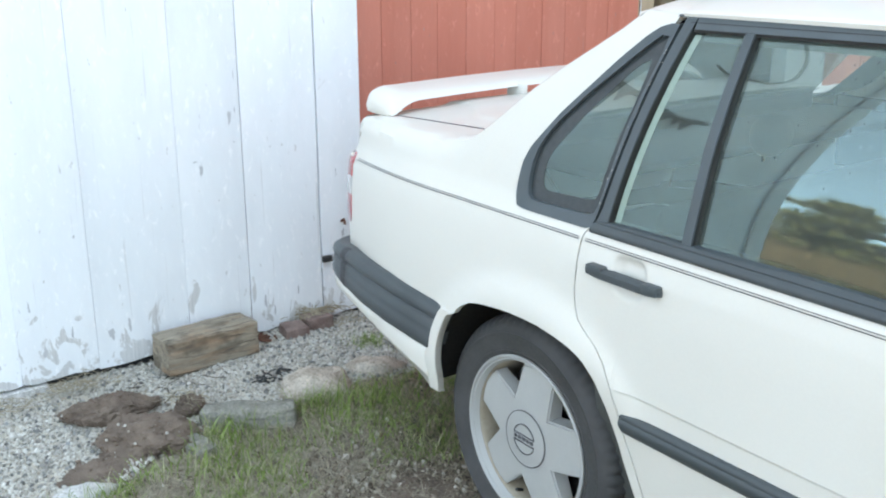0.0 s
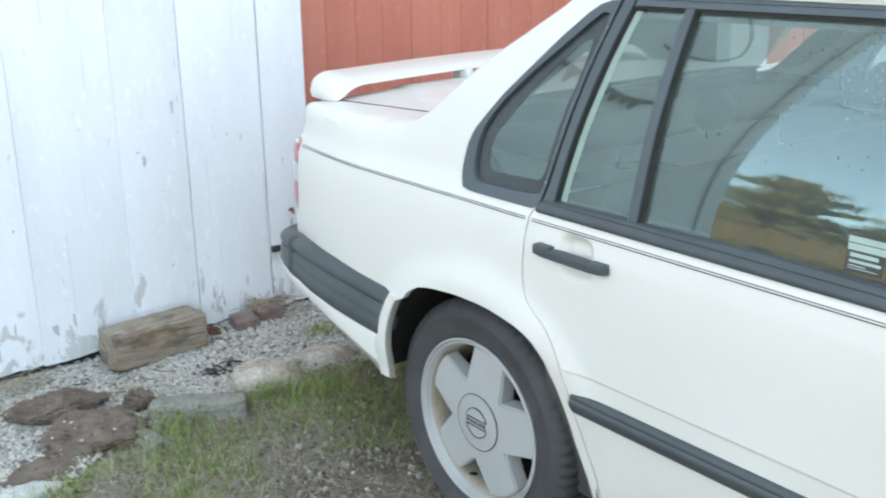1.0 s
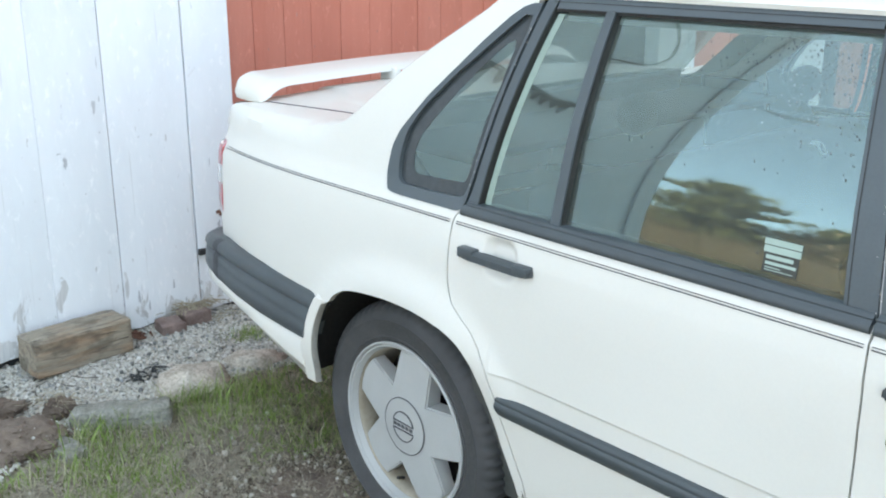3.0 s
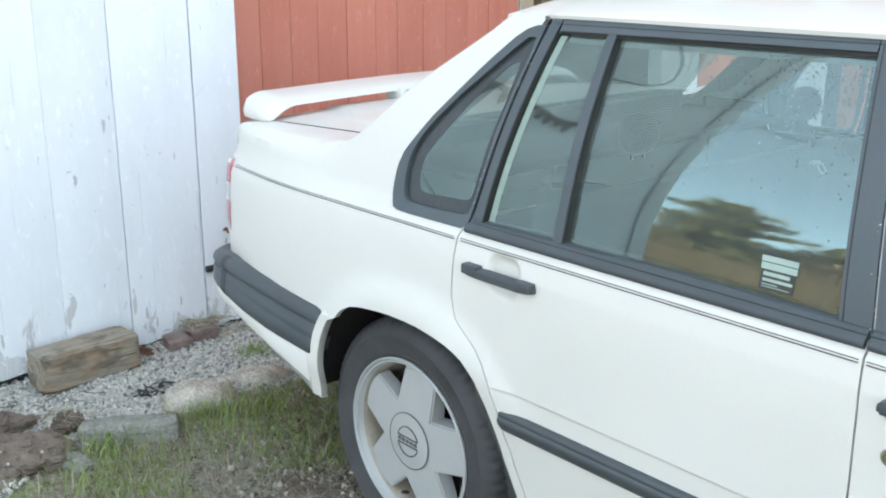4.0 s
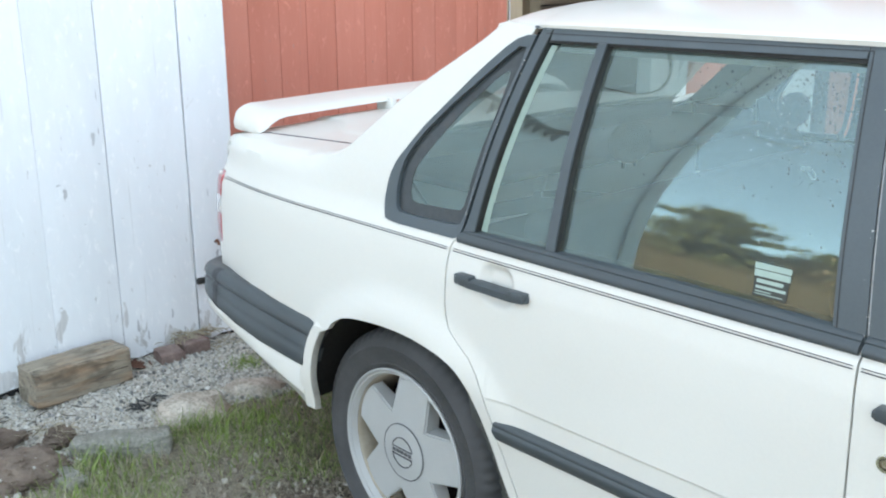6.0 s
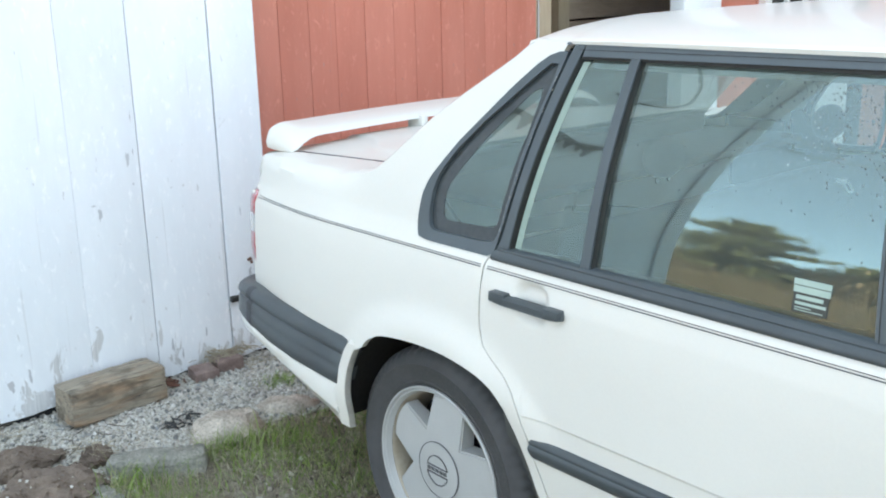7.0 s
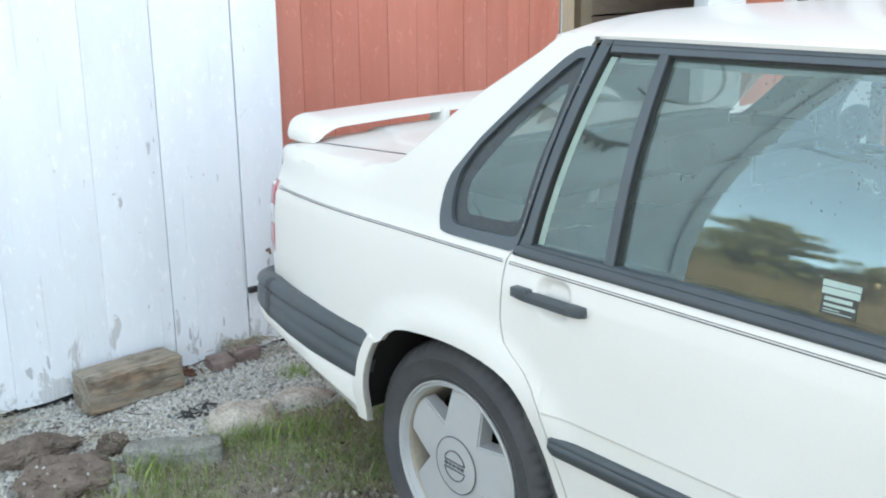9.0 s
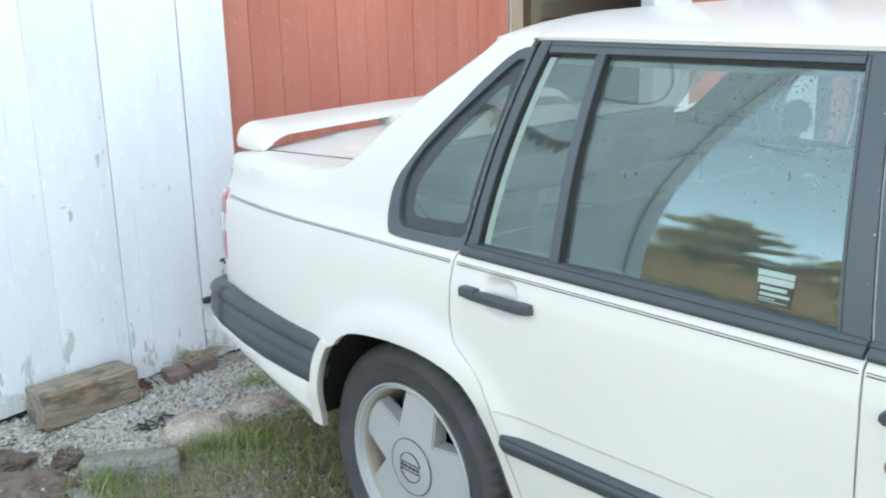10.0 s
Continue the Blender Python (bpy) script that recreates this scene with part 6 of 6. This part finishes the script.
def cloud_mesh(name, v, f, mat):
    me = bpy.data.meshes.new(name)
    me.from_pydata([tuple(p) for p in v], [], f)
    me.materials.append(mat)
    return me


def pine(at, height, spread, seed, label, fine=1.0):
    """A white pine: whorls of long, slightly rising boughs that carry flat, feathery pads with gaps between them."""
    tree = holder("pine_tree", at, label, "tree")
    rng = random.Random(seed)
    wood = bmesh.new()
    add_tube(wood, [(0, 0, 0), (0.1, 0.05, height * 0.4), (0.0, 0.1, height * 0.75), (0.05, 0, height * 0.97)], lambda s: 0.3 * (1 - s) + 0.03, 10)
    v, f = [], []
    levels = 15
    for i in range(levels):
        s = 0.14 + 0.84 * i / (levels - 1)
        reach = spread * (1 - ((s - 0.14) / 0.9) ** 2.6) ** 0.7
        for k in range(8):
            a = 2 * math.pi * (k / 8 + 0.37 * i) + rng.uniform(-0.3, 0.3)
            r = reach * rng.choice((0.45, 0.65, 0.8, 0.95, 1.0, 1.2)) * rng.uniform(0.9, 1.05)
            z0 = height * s + rng.uniform(-0.25, 0.25)
            rise = r * rng.uniform(-0.02, 0.34)
            way = Vector((math.cos(a), math.sin(a), 0))
            side = Vector((-way.y, way.x, 0))
            add_tube(wood, [(0, 0, z0 - 0.15), way * r * 0.5 + Vector((0, 0, z0 + rise * 0.3)), way * r + Vector((0, 0, z0 + rise))], lambda q: 0.075 * (1 - q) + 0.012, 5)
            pads = max(4, int(r * 3.6))
            for n in range(pads):
                q = 0.22 + 0.78 * (n + rng.random()) / pads
                half = (0.28 + 0.75 * (1 - q)) * min(1.0, 0.35 + r / spread)
                c = way * r * q + side * rng.uniform(-0.9, 0.9) * half + Vector((0, 0, z0 + rise * q + rng.uniform(-0.05, 0.16)))
                size = rng.uniform(0.5, 0.95) * (0.55 + 0.45 * (1 - q))
                tuft_cloud(v, f, rng, c, (size * 0.62, size * 0.62, 0.24 + 0.34 * size), int((15 + 20 * size) * fine), 0.25, 1.9, 0.12)
    for n in range(9):
        a = rng.uniform(0, 2 * math.pi)
        tuft_cloud(v, f, rng, (0.5 * math.cos(a), 0.5 * math.sin(a), height * rng.uniform(0.93, 1.0)), (0.6, 0.6, 0.4), int(40 * fine), 0.19, 1.9, 0.10)
    part("trunk", wood, BARK, tree, "grey-brown trunk and limbs")
    crown = new("crown", cloud_mesh("crown", v, f, NEEDLES))
    crown.parent = tree
    tagged(crown, "olive-green layered needle crown")
    return tree


def away(az, dist):
    return pose(dist * math.cos(radians(az)), dist * math.sin(radians(az)), -0.02)


pine(away(-121.1, 46), 10.1, 4.6, 24, "broad white pine with layered olive-green boughs", 1.5)
pine(away(-114.4, 52), 8.0, 3.0, 22, "smaller pine at the edge of the woods")
pine(away(-106.0, 50), 8.0, 3.4, 23, "pine at the edge of the woods")


def treeline():
    rng = random.Random(31)
    v, f = [], []
    for n in range(2600):
        near = n < 1500
        az, dist = (rng.uniform(-134, -98) if near else rng.uniform(-165, -15)), rng.uniform(44, 68)
        h = rng.uniform(2.6, 5.2) * (0.8 + 0.6 * noise.noise(Vector((az * 0.35, 0, 0)))) + (1.6 if az > -116.5 else 0.0)
        x, y = dist * math.cos(radians(az)), dist * math.sin(radians(az))
        k = len(v)
        w = 0.035
        lean = Vector((rng.uniform(-0.12, 0.12), rng.uniform(-0.12, 0.12), 1)) * h
        v += [Vector((x - w, y, 0)), Vector((x + w, y, 0)), Vector((x, y, 0)) + lean]
        f.append((k, k + 1, k + 2))
        for k in range(5):
            tuft_cloud(v, f, rng, (x + rng.uniform(-0.6, 0.6), y + rng.uniform(-0.6, 0.6), h * (0.1 + 0.2 * k)), (0.75, 0.75, 1.5), 20 if near else 8, 0.36 if near else 0.8, 3.0, 0.07 if near else 0.12)
    for _ in range(7000):
        az, dist = rng.uniform(-138, -100), rng.uniform(15, 44)
        h = rng.uniform(0.4, 1.5) * dist / 44 + 0.2
        tuft_cloud(v, f, rng, (dist * math.cos(radians(az)), dist * math.sin(radians(az)), h * 0.5), (0.45, 0.45, h * 1.1), 15, 0.0065 * dist, 3.0, 0.09)
    ob = new("treeline", cloud_mesh("treeline", v, f, BRUSH))
    tagged(ob, "brown leafless brush and saplings along the field edge", "woods", kind="stuff")


treeline()


def bare_tree():
    """A leafless tree whose long limb reaches out across the sky."""
    tree = holder("bare_tree", away(-97, 9), "leafless tree with long limbs and thin dark twigs", "tree")
    rng = random.Random(41)
    bm = bmesh.new()

    def grow(p, d, length, r, depth, last):
        q = p + d * length
        mid = p + d * length * 0.5 + Vector((rng.uniform(-1, 1), rng.uniform(-1, 1), rng.uniform(-0.5, 0.5))) * length * 0.06
        add_tube(bm, [p, mid, q], lambda s: r * (1 - 0.4 * s), 6 if depth < 2 else 4)
        if depth < last:
            for _ in range(3 if depth < 4 else 2):
                nd = (d + Vector((rng.uniform(-1, 1), rng.uniform(-1, 1), rng.uniform(-0.35, 0.55))) * 0.75).normalized()
                grow(p + d * length * rng.uniform(0.55, 1.0), nd, length * rng.uniform(0.55, 0.75), r * (0.3 if depth == 0 else 0.5), depth + 1, last)
    grow(Vector((0, 0, -0.1)), Vector((0.09, 0.06, 1)).normalized(), 5.4, 0.12, 0, 1)
    base = Vector((9 * math.cos(radians(-97)), 9 * math.sin(radians(-97)), 0))
    for el0, el1, end, thick in ((30.0, 25.0, -127.5, 0.013), (29.0, 28.2, -125.0, 0.008)):
        pts = []
        for i in range(13):
            s = i / 12
            az = -97 + (end + 97) * s
            dist = 9.0 + 0.3 * math.sin(5 * s + el0)
            el = 31 + (el0 - 31) * min(1, s * 2.2) + (el1 - el0) * s + 0.9 * math.sin(9 * s + el1)
            pts.append(Vector((dist * math.cos(radians(az)), dist * math.sin(radians(az)), 1.2 + dist * math.tan(radians(el)))) - base)
        pts[0] = Vector((0.4, 0.3, 5.2))
        add_tube(bm, pts, lambda s: thick * (1 - 0.8 * s) + 0.004, 5)
        for p, q in zip(pts[4:], pts[5:]):
            for _ in range(2):
                side = (q - p).normalized() * 0.8 + Vector((rng.uniform(-0.4, 0.4), rng.uniform(-0.4, 0.4), rng.uniform(-0.8, 0.7)))
                grow(p + (q - p) * rng.random(), side.normalized(), rng.uniform(0.25, 0.55), 0.0038, 2, 4)
    part("trunk", bm, TWIG, tree, "thin grey trunk, limbs and twigs")


bare_tree()
